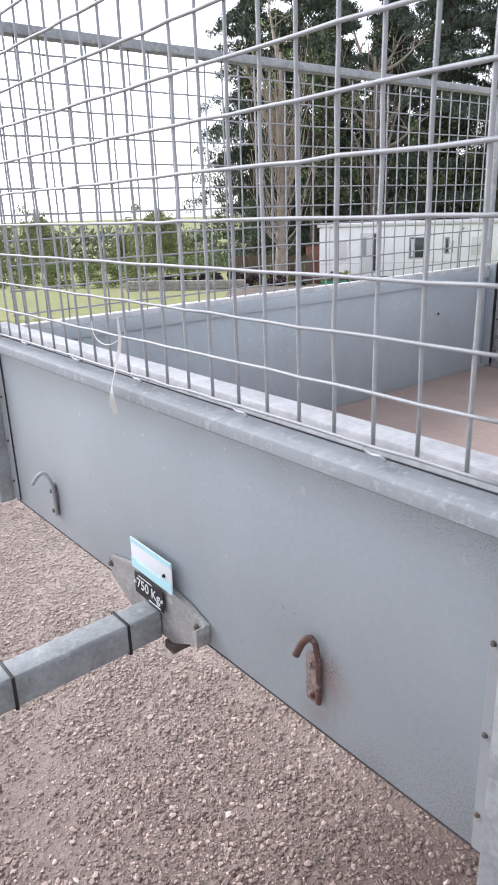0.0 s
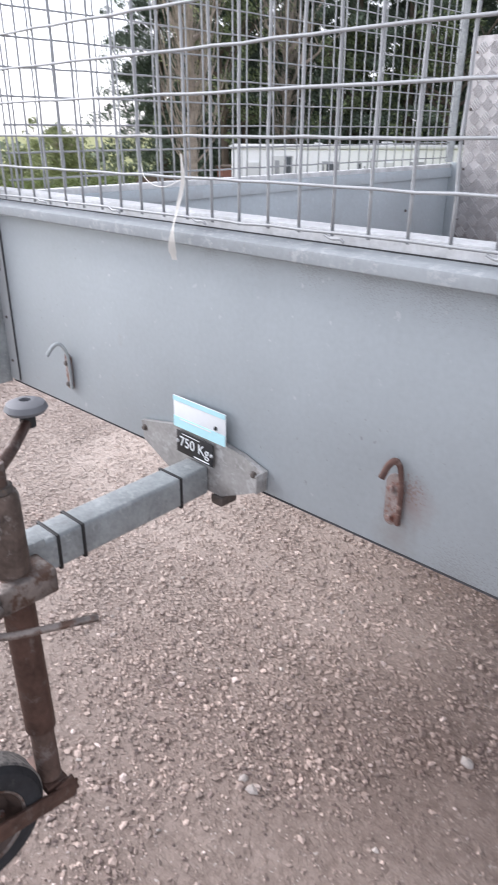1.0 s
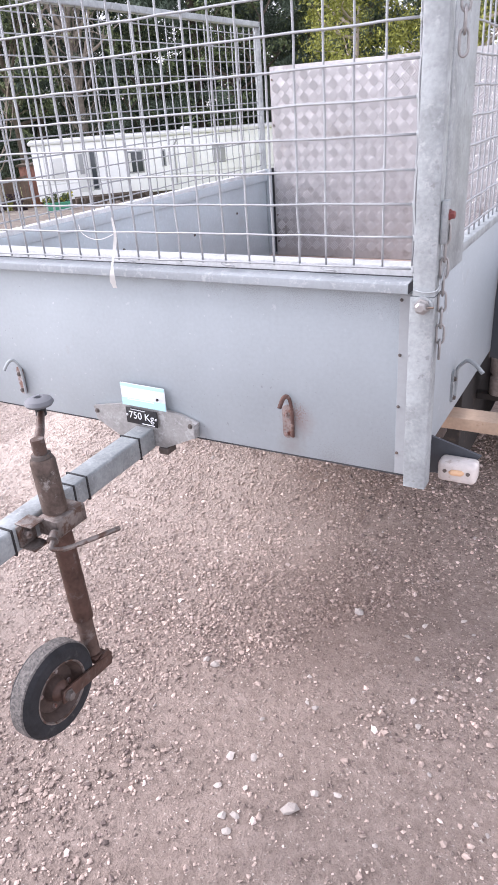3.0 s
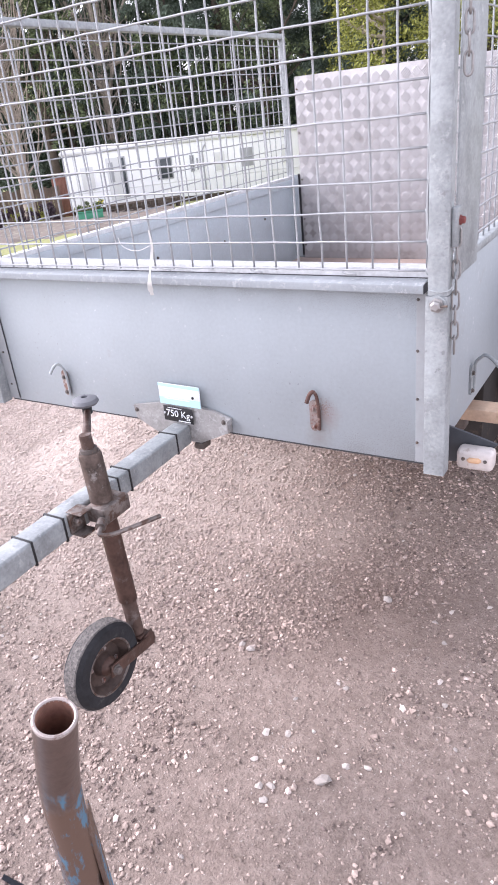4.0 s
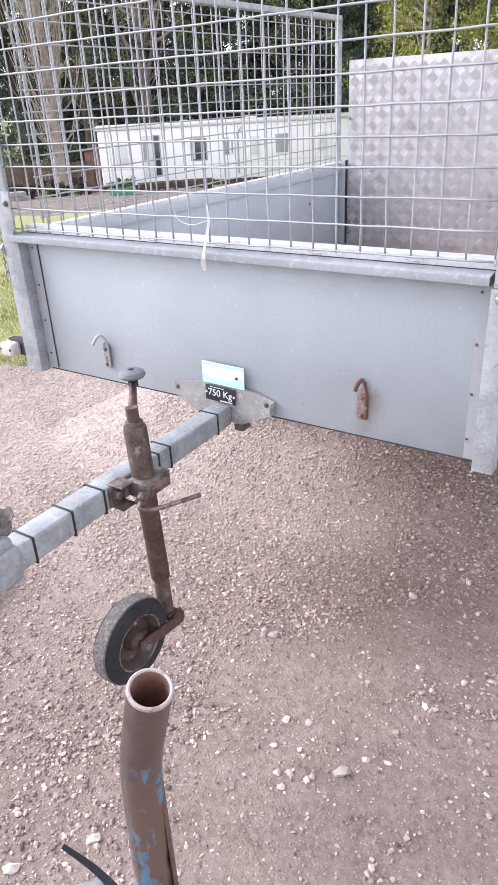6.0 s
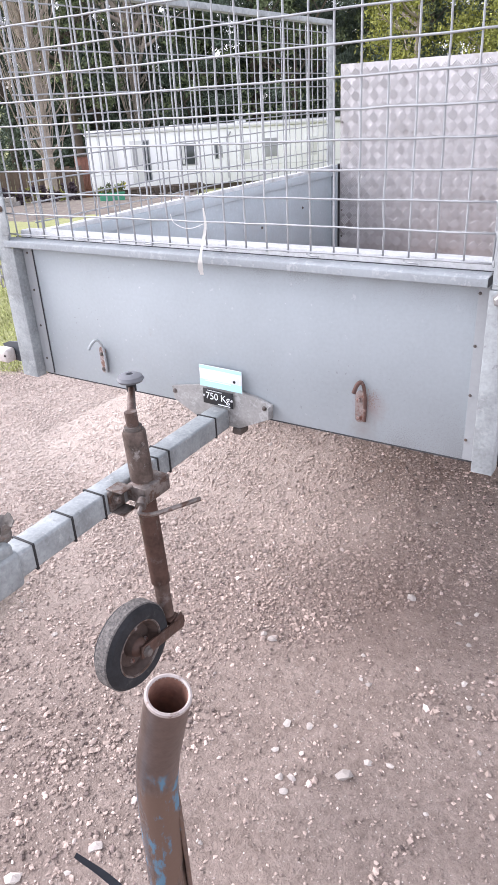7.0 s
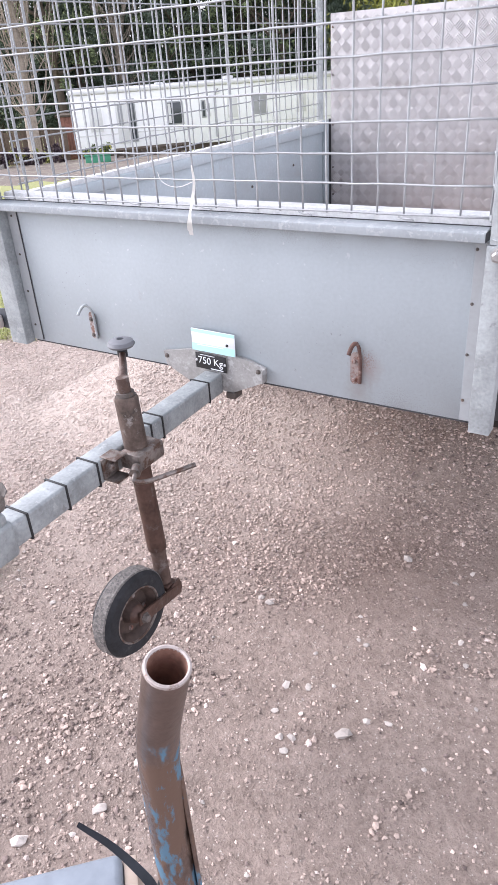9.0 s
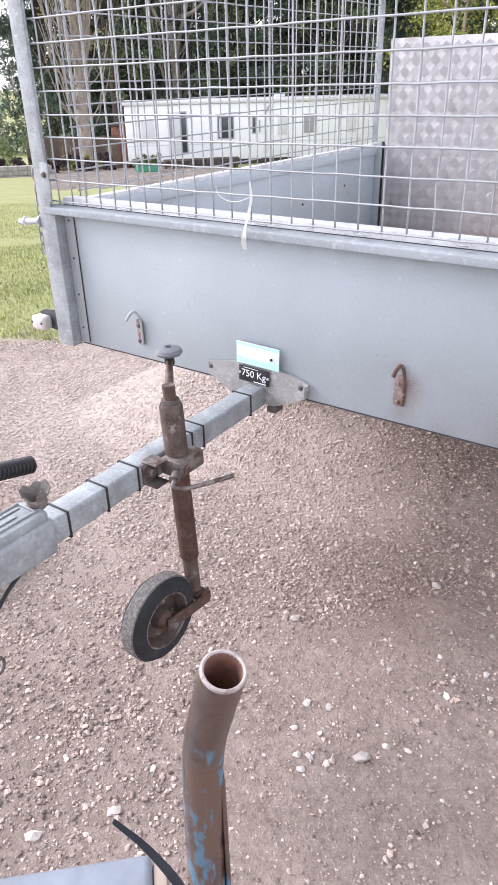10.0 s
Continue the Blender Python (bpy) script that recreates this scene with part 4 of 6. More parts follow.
def jockey():
    top, foot = Vector((0.058, -0.382, 0.545)), Vector((0.087, -0.389, 0.120))

    def leg(z):
        return top.lerp(foot, (top.z - z) / (top.z - foot.z))

    low = part("jockey_tube", tube(B(), [leg(0.186), leg(0.395)], 0.0205, 20), RUST_BROWN, trailer, "brown rusted jockey wheel leg")
    part("inner_tube", tube(B(), [leg(0.098), leg(0.188)], 0.0165, 18), RUST, low)
    part("upper_tube", tube(B(), [leg(0.395), leg(0.534), leg(0.541)], [0.0235, 0.0235, 0.021], 20), UPPER, low, "brown flaking upper leg")
    part("collar", tube(B(), [leg(0.541), leg(0.549)], 0.018, 18), DARK_STEEL, low)
    # crank and knob
    kn = Vector((-0.018, -0.292, 0.588))
    part("crank_hub", tube(B(), [leg(0.548), leg(0.578)], 0.0125, 14), RUST, low)
    c = leg(0.566)
    part("crank_arm", tube(B(), [c, c.lerp(kn, 0.45) + Vector((0, 0, -0.006)), kn + Vector((0, 0, -0.004))], [0.0095, 0.0085, 0.007], 10), RUST_BROWN, low)
    part("knob_neck", tube(B(), [kn + Vector((0, 0, -0.012)), kn + Vector((0, 0, 0.008))], 0.0105, 14), BLACK, low)
    part("knob", spin(B(), [(0.006, 0.0), (0.006, 0.012), (0.009, 0.025), (0.014, 0.0285), (0.021, 0.025), (0.026, 0.013), (0.0255, 0.0075), (0.016, 0.0065), (0.016, 0.0)], kn, (0, 0, 1), 24, False), mat("dull_grey_knob", (0.16, 0.165, 0.18), 0.55, 0.1, 0.12, 20, 90, 0.1), low, "dull grey mushroom knob")
    # clamp
    bm = B()
    box(bm, 0.052, 0.102, -0.420, -0.342, 0.398, 0.434, 0.004)
    clamp = part("clamp", bm, CLAMP, trailer, "worn steel clamp bolted to the drawbar")
    bm = B()
    box(bm, 0.0405, 0.0455, -0.462, -0.4205, 0.3895, 0.4340, 0.001)
    box(bm, 0.034, 0.074, -0.456, -0.4205, 0.4345, 0.4375, 0.001)
    box(bm, 0.0405, 0.074, -0.458, -0.4205, 0.3860, 0.3890, 0.001)
    part("mounting_plate", bm, CLAMP, clamp)
    bolt("bolt", (0.0455, -0.446, 0.413), (1, 0, 0), 0.0095, CLAMP, clamp)
    part("side_lug", box(B(), 0.018, 0.049, -0.365, -0.325, 0.4335, 0.446, 0.003), GALV, clamp)
    part("clamp_boss", tube(B(), [(0.098, -0.424, 0.412), (0.106, -0.442, 0.409)], 0.011, 12), CLAMP, clamp)
    part("clamp_handle", tube(B(), curve([(0.105, -0.438, 0.410), (0.112, -0.452, 0.402), (0.126, -0.435, 0.394), (0.146, -0.385, 0.389), (0.165, -0.332, 0.385)], 5), 0.0048, 10), CLAMP, clamp, "bent steel handle with a bright worn end")
    part("handle_end", tube(B(), [(0.156, -0.358, 0.3868), (0.1655, -0.3305, 0.3848)], 0.0050, 10), CLAMP, clamp)
    # wheel
    hub, ax = Vector((0.121, -0.503, 0.102)), Vector((0.999, -0.01, 0.0)).normalized()
    R = 0.094
    tyre = [(-0.024, 0.060), (-0.027, 0.072), (-0.024, 0.086), (-0.015, R - 0.001), (0, R), (0.015, R - 0.001), (0.024, 0.086), (0.027, 0.072), (0.024, 0.060), (0.012, 0.056), (-0.012, 0.056)]
    c = hub - ax * 0.034
    wheel = part("jockey_wheel", spin(B(), tyre, c, ax, 40), RUBBER, trailer, "solid rubber jockey wheel on a rusty steel rim")
    part("tread", spin(B(), [(-0.0155, R - 0.0012), (-0.013, R + 0.0012), (0.013, R + 0.0012), (0.0155, R - 0.0012)], c, ax, 48), TYRE_TREAD, wheel, "worn dusty grey tread")
    rim = [(-0.023, 0.0), (-0.023, 0.018), (-0.010, 0.024), (-0.010, 0.050), (-0.021, 0.0605), (0.023, 0.0605), (0.016, 0.053), (0.004, 0.047), (0.002, 0.026), (0.018, 0.021), (0.022, 0.012), (0.022, 0.0)]
    rimob = part("rim", spin(B(), rim, c, ax, 36, False), mat("dark_brown_rim", (0.085, 0.058, 0.049), 0.6, 0.3, 0.4, 25, 160, 0.3), wheel, "rusty pressed steel rim")
    part("rim_edge", spin(B(), [(0.0225, 0.0585), (0.0255, 0.0600), (0.0255, 0.0625), (0.0225, 0.0632)], c, ax, 40), CLAMP, wheel, "worn raised edge of the rim")
    part("hub_cap", spin(B(), [(0.018, 0.0215), (0.026, 0.0170), (0.031, 0.0100), (0.031, 0.0)], c, ax, 24, False), RUST_BROWN, rimob)
    side = ax.orthogonal().normalized()
    for k in range(4):
        d = Matrix.Rotation(k * math.pi / 2 + 0.5, 3, ax) @ side
        bolt("bolt", tuple(c + d * 0.037 + ax * 0.003), tuple(ax), 0.0042, HOOK_PLATE, rimob)
    fork = Vector((0.1120, -0.374, 0.072))
    bm = B()
    d = hub + ax * 0.003 - fork
    n = Vector((0, 0, 1)).cross(d).normalized()
    upv = d.cross(n).normalized()
    m = Matrix((d.normalized(), n, -upv)).transposed().to_4x4()
    m.translation = fork
    box(bm, -0.012, d.length + 0.014, -0.003, 0.003, -0.014, 0.014, 0.002, m)
    off = -ax * 0.070
    m2 = m.copy()
    m2.translation = fork + off
    box(bm, -0.012, d.length + 0.014, -0.003, 0.003, -0.014, 0.014, 0.002, m2)
    box(bm, 0.040, 0.1090, -0.405, -0.372, 0.082, 0.0965, 0.002)
    box(bm, 0.1095, 0.1145, -0.392, -0.363, 0.062, 0.0965, 0.002, Matrix.Translation((0.112, -0.378, 0.079)) @ Matrix.Rotation(0.25, 4, "X") @ Matrix.Translation((-0.112, 0.378, -0.079)))
    forkob = part("fork", bm, RUST_BROWN, wheel, "flat rusty fork arms")
    bolt("axle_nut", tuple(hub + ax * 0.006), tuple(ax), 0.009, DARK_STEEL, forkob)


def running_gear():
    for s, x0, x1 in ((1, 0.668, 0.830), (-1, -0.820, -0.656)):
        c = Vector(((x0 + x1) / 2, 1.20, GZ + 0.380))
        w = (x1 - x0) / 2
        prof = [(-w * 0.8, 0.165), (-w, 0.190), (-w, 0.240), (-w * 0.86, 0.277), (-w * 0.5, 0.288), (0, 0.290), (w * 0.5, 0.288), (w * 0.86, 0.277), (w, 0.240), (w, 0.190), (w * 0.8, 0.165)]
        wheel = part("road_wheel", spin(B(), prof, c, (1, 0, 0), 48), RUBBER, trailer, "black treaded trailer tyre under a mudguard")
        part("rim", spin(B(), [(-w * 0.75, 0.0), (-w * 0.75, 0.166), (w * 0.75, 0.166), (w * 0.5, 0.14), (w * 0.4, 0.0)], c, (1, 0, 0), 32, False), GALV, wheel)
        for k in range(44):
            a = 2 * math.pi * k / 44
            bm = B()
            for q in (-1, 1):
                m = Matrix.Translation(c) @ Matrix.Rotation(a + q * 0.03, 4, "X") @ pose(q * w * 0.42, 0, 0.2885, 0, 0, q * 25)
                box(bm, -w * 0.33, w * 0.33, -0.012, 0.012, -0.006, 0.004, 0.0, m)
            part("tread_block", bm, RUBBER, wheel)
        # mudguard: a ribbed arch
        bm = B()
        out = [(0.700, 0.432), (0.704, 0.590), (0.722, 0.668), (0.775, 0.718), (0.900, 0.738), (1.50, 0.738), (1.625, 0.718), (1.678, 0.668), (1.696, 0.590), (1.70, 0.432)]
        xi, xo = (0.6415, 0.868) if s > 0 else (-0.6265, -0.850)
        lat = [(xi, 0.0), (xi + s * 0.03, 0.012), (xi + s * 0.045, 0.0), (xo - s * 0.05, 0.0), (xo - s * 0.035, 0.012), (xo - s * 0.01, 0.006), (xo, -0.012), (xo, -0.05)]
        rows = []
        for i, (y, z) in enumerate(out):
            t0, t1 = out[max(i - 1, 0)], out[min(i + 1, len(out) - 1)]
            nrm = Vector((0, -(t1[1] - t0[1]), t1[0] - t0[0])).normalized()
            rows.append([bm.verts.new((x, y + nrm.y * h, z + nrm.z * h)) for x, h in lat])
        for a, b in zip(rows, rows[1:]):
            for k in range(len(lat) - 1):
                bm.faces.new((a[k], a[k + 1], b[k + 1], b[k]))
        bmesh.ops.recalc_face_normals(bm, faces=bm.faces[:])
        bmesh.ops.solidify(bm, geom=bm.faces[:], thickness=0.004)
        part("mudguard", bm, GUARD, trailer, "dark grey plastic mudguard with stone-chip specks")
        part("axle_stub", tube(B(), [(s * 0.40, 1.20, GZ + 0.380), (s * 0.70, 1.20, GZ + 0.380)], 0.03, 16), DARK_STEEL, trailer)
    part("axle_beam", box(B(), -0.46, 0.46, 1.16, 1.24, GZ + 0.340, GZ + 0.420, 0.006), DARK_STEEL, trailer)
    for x in (-0.43, 0.43):
        part("spring_hanger", box(B(), x - 0.03, x + 0.03, 1.10, 1.30, GZ + 0.4205, 0.335, 0.006), DARK_STEEL, trailer)
    # broad sheet coloured dark to fill the shaded space behind the wheel
    part("suspension_bracket", box(B(), 0.545, 0.598, 0.60, 1.55, 0.10, 0.4265, 0.004), UNDER_SHADE, trailer, "steel bracket behind the wheel, coloured dark for its shade")
    bm = spin(B(), [(0, 0.001), (0, 0.030), (0.05, 0.030), (0.053, 0.024), (0.062, 0.024), (0.065, 0.031), (0.115, 0.031), (0.118, 0.012), (0.14, 0.010), (0.14, 0.001)], (0.662, 0.80, 0.290), (0, 0, 1), 20, False)
    part("bump_rubber", bm, RUBBER_PALE, trailer, "stacked beige rubber cylinders beside the tyre")
    part("hanger_bracket", box(B(), 0.60, 0.688, 0.785, 0.815, 0.270, 0.2895, 0.002), UNDER_SHADE, trailer)


def marker_lamp(sx, x0, x1, xb):
    bm = B()
    prism(bm, [(xb, 0.482), (xb, 0.398), ((x0 + x1) / 2, 0.404), (x1 if sx > 0 else x0, 0.452), ((x0 + x1) / 2, 0.463)], 0.070, 0.076)
    lamp = part("marker_lamp_bracket", bm, GUARD, trailer, "dark bracket carrying a small marker lamp")
    body_ = part("lens", box(B(), x0, x1, 0.030, 0.0695, 0.405, 0.449, 0.010, seg=3), LAMP_WHITE, lamp, "dirty white lamp lens with an amber bulb")
    if sx > 0:
        part("bulb", tube(B(), [((x0 + x1) / 2 - 0.013, 0.031, 0.428), ((x0 + x1) / 2 - 0.009, 0.0295, 0.429), ((x0 + x1) / 2 + 0.009, 0.0295, 0.430), ((x0 + x1) / 2 + 0.014, 0.031, 0.430)], [0.003, 0.006, 0.006, 0.003], 10), AMBER, body_, "faint amber bulb")
    for k in (-0.022, 0.022):
        bolt("screw", ((x0 + x1) / 2 + k, 0.030, 0.430), (0, -1, 0), 0.003, DARK_STEEL, body_)


def latch_chain():
    clip = part("latch", box(B(), 0.6655, 0.676, -0.026, -0.002, 0.868, 0.935, 0.002), GALV, trailer, "galvanised cage latch with a reddish pin")
    bolt("pin", (0.676, -0.010, 0.912), (1, 0, 0), 0.007, mat("red_pin", (0.20, 0.055, 0.05), 0.6), clip)
    for x, top, count in ((0.6725, 0.912, 9), (0.6830, 1.345, 8)):
        for k in range(count):
            z = top - k * 0.0280
            a0 = 0.3 if k % 2 else math.pi / 2 + 0.3
            pts = []
            for q in range(17):
                a = 2 * math.pi * q / 16
                u, v = 0.0064 * math.cos(a), 0.0100 * math.sin(a) + 0.0075 * (1 if math.sin(a) > 0 else -1)
                pts.append((x + u * math.cos(a0), -0.012 + u * math.sin(a0) - 0.006 * (x > 0.68), z + v))
            part("chain_link", tube(B(), pts, 0.0021, 7, False), CHAIN, clip)
    part("tie_wire", tube(B(), curve([(0.630, -0.036, 0.795), (0.650, -0.038, 0.792), (0.669, -0.03, 0.797), (0.674, -0.012, 0.83)], 5), 0.0014, 6), GALV, clip)
    left = part("latch", box(B(), -0.692, -0.687, 0.0, 0.02, 0.82, 0.90, 0.002), GALV, trailer, "galvanised cage latch with a ring and short chain")
    part("ring", tube(B(), [(-0.697 + 0.014 * math.cos(a), -0.018, 0.880 + 0.021 * math.sin(a)) for a in np.linspace(0, 6.283, 21)], 0.0022, 7, False), CHAIN, left)
    for k in range(7):
        pts = [(-0.694 - 0.0022 * k + 0.006 * math.cos(a) * (k % 2), 0.006 * math.cos(a) * (1 - k % 2) - 0.024, 0.846 - k * 0.0265 + 0.0165 * math.sin(a)) for a in np.linspace(0, 6.283, 13)]
        part("chain_link", tube(B(), pts, 0.002, 7, False), CHAIN, left)


body()
posts()
wires()
ramp_door()
rope_hook(0.374, 0.0, 0.519, HOOK_RUST, HOOK_PLATE, 0, 1.0, 0.8)
rope_hook(-0.378, 0.0, 0.516, GALV, RED_RUST, -8, 0.85, 1.25)
rope_hook(0.640, 0.262, 0.534, GALV, GALV, 90, 1.0, 1.9)
plates()
drawbar()
jockey()
running_gear()
marker_lamp(1, 0.672, 0.746, 0.640)
marker_lamp(-1, -0.893, -0.835, -0.650)
latch_chain()



# ---- loose things by the trailer ----
def plank():
    p = part("timber_plank", box(B(), 0.46, 1.20, 0.360, 0.425, 0.362, 0.394, 0.003), TIMBER)
    tagged(p, "short sawn timber plank pushed under the trailer chassis", "plank")


def plastic_strip():
    bm = B()
    pts = curve([(0.012, -0.034, 0.905), (0.016, -0.036, 0.87), (0.012, -0.044, 0.835), (0.008, -0.050, 0.81), (0.004, -0.050, 0.785), (0.004, -0.046, 0.765)], 5)
    prev = None
    for i, p in enumerate(pts):
        w = 0.0018 + 0.0042 * min(1, i / (len(pts) * 0.7)) * (1 if i < len(pts) - 3 else 0.6)
        a = 0.5 * math.sin(i * 0.35)
        u = Vector((math.cos(a), math.sin(a), 0)) * w
        q = [bm.verts.new(p - u), bm.verts.new(p + u)]
        if prev:
            bm.faces.new((prev[0], prev[1], q[1], q[0]))
        prev = q
    bmesh.ops.solidify(bm, geom=bm.faces[:], thickness=0.0008)
    strip = part("plastic_strip", bm, STRIP)
    tagged(strip, "white plastic tape strip tied to the wire mesh", "plastic strip")
    tail = part("loose_end", tube(B(), curve([(-0.085, -0.026, 0.888), (-0.075, -0.030, 0.872), (-0.048, -0.034, 0.862), (-0.02, -0.034, 0.862), (0.010, -0.034, 0.872)], 5), 0.0006, 6), STRIP, strip)


plank()
plastic_strip()


# ---- prop stand in front ----
RAW_TUBE = mat("bare_brown_steel_tube", (0.190, 0.145, 0.130), 0.28, 0.8, 0.20, 25, 200, 0.10, (0.15, 0.11, 0.095), 0.58, 18)


def old_paint(m, top, colour, at, scale):
    """Remains of paint or rust below a ragged line."""
    n, l = m.node_tree.nodes, m.node_tree.links
    b = n["Principled BSDF"]
    old = b.inputs["Base Color"].links[0].from_socket
    tc = n.new("ShaderNodeTexCoord")
    sep = n.new("ShaderNodeSeparateXYZ")
    l.new(tc.outputs["Object"], sep.inputs[0])
    t = n.new("ShaderNodeTexNoise")
    t.inputs["Scale"].default_value, t.inputs["Detail"].default_value, t.inputs["Roughness"].default_value = scale, 8, 0.7
    tall = n.new("ShaderNodeMapping")
    tall.inputs["Scale"].default_value = (1, 1, 0.35)
    l.new(tc.outputs["Object"], tall.inputs["Vector"])
    l.new(tall.outputs[0], t.inputs["Vector"])
    line = n.new("ShaderNodeMath")
    line.operation = "MULTIPLY_ADD"
    l.new(t.outputs["Fac"], line.inputs[0])
    line.inputs[1].default_value = -0.05
    l.new(sep.outputs["Z"], line.inputs[2])
    low = n.new("ShaderNodeMapRange")
    low.inputs["From Min"].default_value, low.inputs["From Max"].default_value = top, top - 0.012
    l.new(line.outputs[0], low.inputs["Value"])
    patch = n.new("ShaderNodeMapRange")
    patch.inputs["From Min"].default_value, patch.inputs["From Max"].default_value = at - 0.02, at + 0.03
    l.new(t.outputs["Fac"], patch.inputs["Value"])
    both = n.new("ShaderNodeMath")
    both.operation = "MULTIPLY"
    l.new(low.outputs["Result"], both.inputs[0])
    l.new(patch.outputs["Result"], both.inputs[1])
    x = n.new("ShaderNodeMix")
    x.data_type = "RGBA"
    l.new(both.outputs[0], x.inputs["Factor"])
    l.new(old, x.inputs["A"])
    x.inputs["B"].default_value = (*colour, 1)
    l.new(x.outputs["Result"], b.inputs["Base Color"])
    for sock, dull in (("Metallic", 0.0), ("Roughness", 0.75)):
        k = n.new("ShaderNodeMix")
        l.new(both.outputs[0], k.inputs[0])
        if b.inputs[sock].links:
            l.new(b.inputs[sock].links[0].from_socket, k.inputs[2])
        else:
            k.inputs[2].default_value = b.inputs[sock].default_value
        k.inputs[3].default_value = dull
        l.new(k.outputs[0], b.inputs[sock])


old_paint(RAW_TUBE, 0.682, (0.125, 0.076, 0.055), 0.47, 60)
old_paint(RAW_TUBE, 0.697, (0.085, 0.17, 0.245), 0.530, 46)
BORE = mat("reddish_bore", (0.30, 0.16, 0.12), 0.8, 0.1, 0.3, 40, 160, 0.3)
RING = mat("worn_bright_edge", (0.42, 0.365, 0.345), 0.5, 0.4, 0.3, 60, 200, 0.3, (0.20, 0.13, 0.11), 0.6, 70)


def prop_stand():
    stand = thing("prop_stand", (0.678, -1.055, GZ - 0.12), "rusty bent steel tube stand with traces of blue paint", "stand")
    r, wall = 0.0142, 0.0022
    top = [(0.679, -1.053, 0.600), (0.681, -1.053, 0.650), (0.6835, -1.0535, 0.684), (0.6865, -1.054, 0.706), (0.6925, -1.0548, 0.733), (0.709, -1.057, 0.790)]
    path = curve(top, 6)
    bm = B()
    tube(bm, path, r, 28, False)
    part("bent_top", bm, RAW_TUBE, stand, "bare brown bent tube end, open at the top")
    bm = B()
    tube(bm, path[-16:], r - wall, 28, False)
    for f in bm.faces:
        f.normal_flip()
    part("bore", bm, BORE, stand, "dark rusty inside of the tube")
    way = (path[-1] - path[-2]).normalized()
    part("rim", spin(B(), [(-0.001, r - wall), (-0.001, r + 0.0003), (0.0008, r), (0.0012, r - wall * 0.5), (0.0006, r - wall)], path[-1], way, 32), RING, stand, "worn bright pipe rim")
    part("upright", tube(B(), [(0.677, -1.053, GZ - 0.12), (0.677, -1.053, 0.40), (0.679, -1.053, 0.601)], r, 28, False), RAW_TUBE, stand, "rust-brown upright with flaking blue paint")
    part("side_bar", box(B(), 0.0150, 0.0185, -0.010, 0.012, 0.20, 0.668, 0.0012, pose(0.677, -1.053, 0, 0, 0, 46)), RAW_TUBE, stand, "thin flat bar welded along the tube")
    part("foot", box(B(), 0.60, 0.76, -1.13, -0.98, GZ - 0.14, GZ - 0.108, 0.003), RUST, stand)


def beam():
    a, b = Vector((0.640, -1.066, 0.520)), Vector((0.003, -1.675, 0.520))
    d = (b - a)
    m = Matrix.Translation(a) @ d.to_track_quat("X", "Z").to_matrix().to_4x4()
    holder = part("galvanised_beam", box(B(), 0.008, d.length, -0.028, 0.028, -0.055, 0.0, 0.007, m, 3), BEAM)
    tagged(holder, "galvanised box-section beam strapped to the prop stand", "steel beam")
    part("end_block", box(B(), -0.004, 0.0075, -0.026, 0.026, -0.050, -0.006, 0.002, m), BLOCK, holder, "pale block in the open beam end")
    bm = B()
    tube(bm, [b - d * 0.06 + Vector((0, 0, -0.04)), Vector((b.x - d.x * 0.06, b.y - d.y * 0.06, GZ - 0.12))], 0.02, 14)
    part("leg", bm, GALV, holder)
    tie = curve([(0.664, -1.066, 0.515), (0.652, -1.060, 0.522), (0.622, -1.062, 0.545), (0.600, -1.073, 0.575)], 5)
    bm, prev = B(), None
    for i, p in enumerate(tie):
        w = Vector((0.25, 0.55, 0.8)).normalized() * (0.0064 - 0.0042 * i / len(tie))
        q = [bm.verts.new(p - w), bm.verts.new(p + w)]
        if prev:
            bm.faces.new((prev[0], prev[1], q[1], q[0]))
        prev = q
    bmesh.ops.solidify(bm, geom=bm.faces[:], thickness=0.0014)
    strap = part("cable_tie", bm, TIE_GREY, holder, "black cable tie with a loose tail")
    part("tie_head", box(B(), 0.654, 0.668, -1.080, -1.066, 0.514, 0.530, 0.002), BLACK, strap)
    part("tie_loop", tube(B(), [(0.677 + 0.0165 * math.cos(t), -1.053 + 0.0165 * math.sin(t), 0.522) for t in np.linspace(0, 6.283, 20)], 0.002, 6, False), BLACK, strap)


prop_stand()
beam()


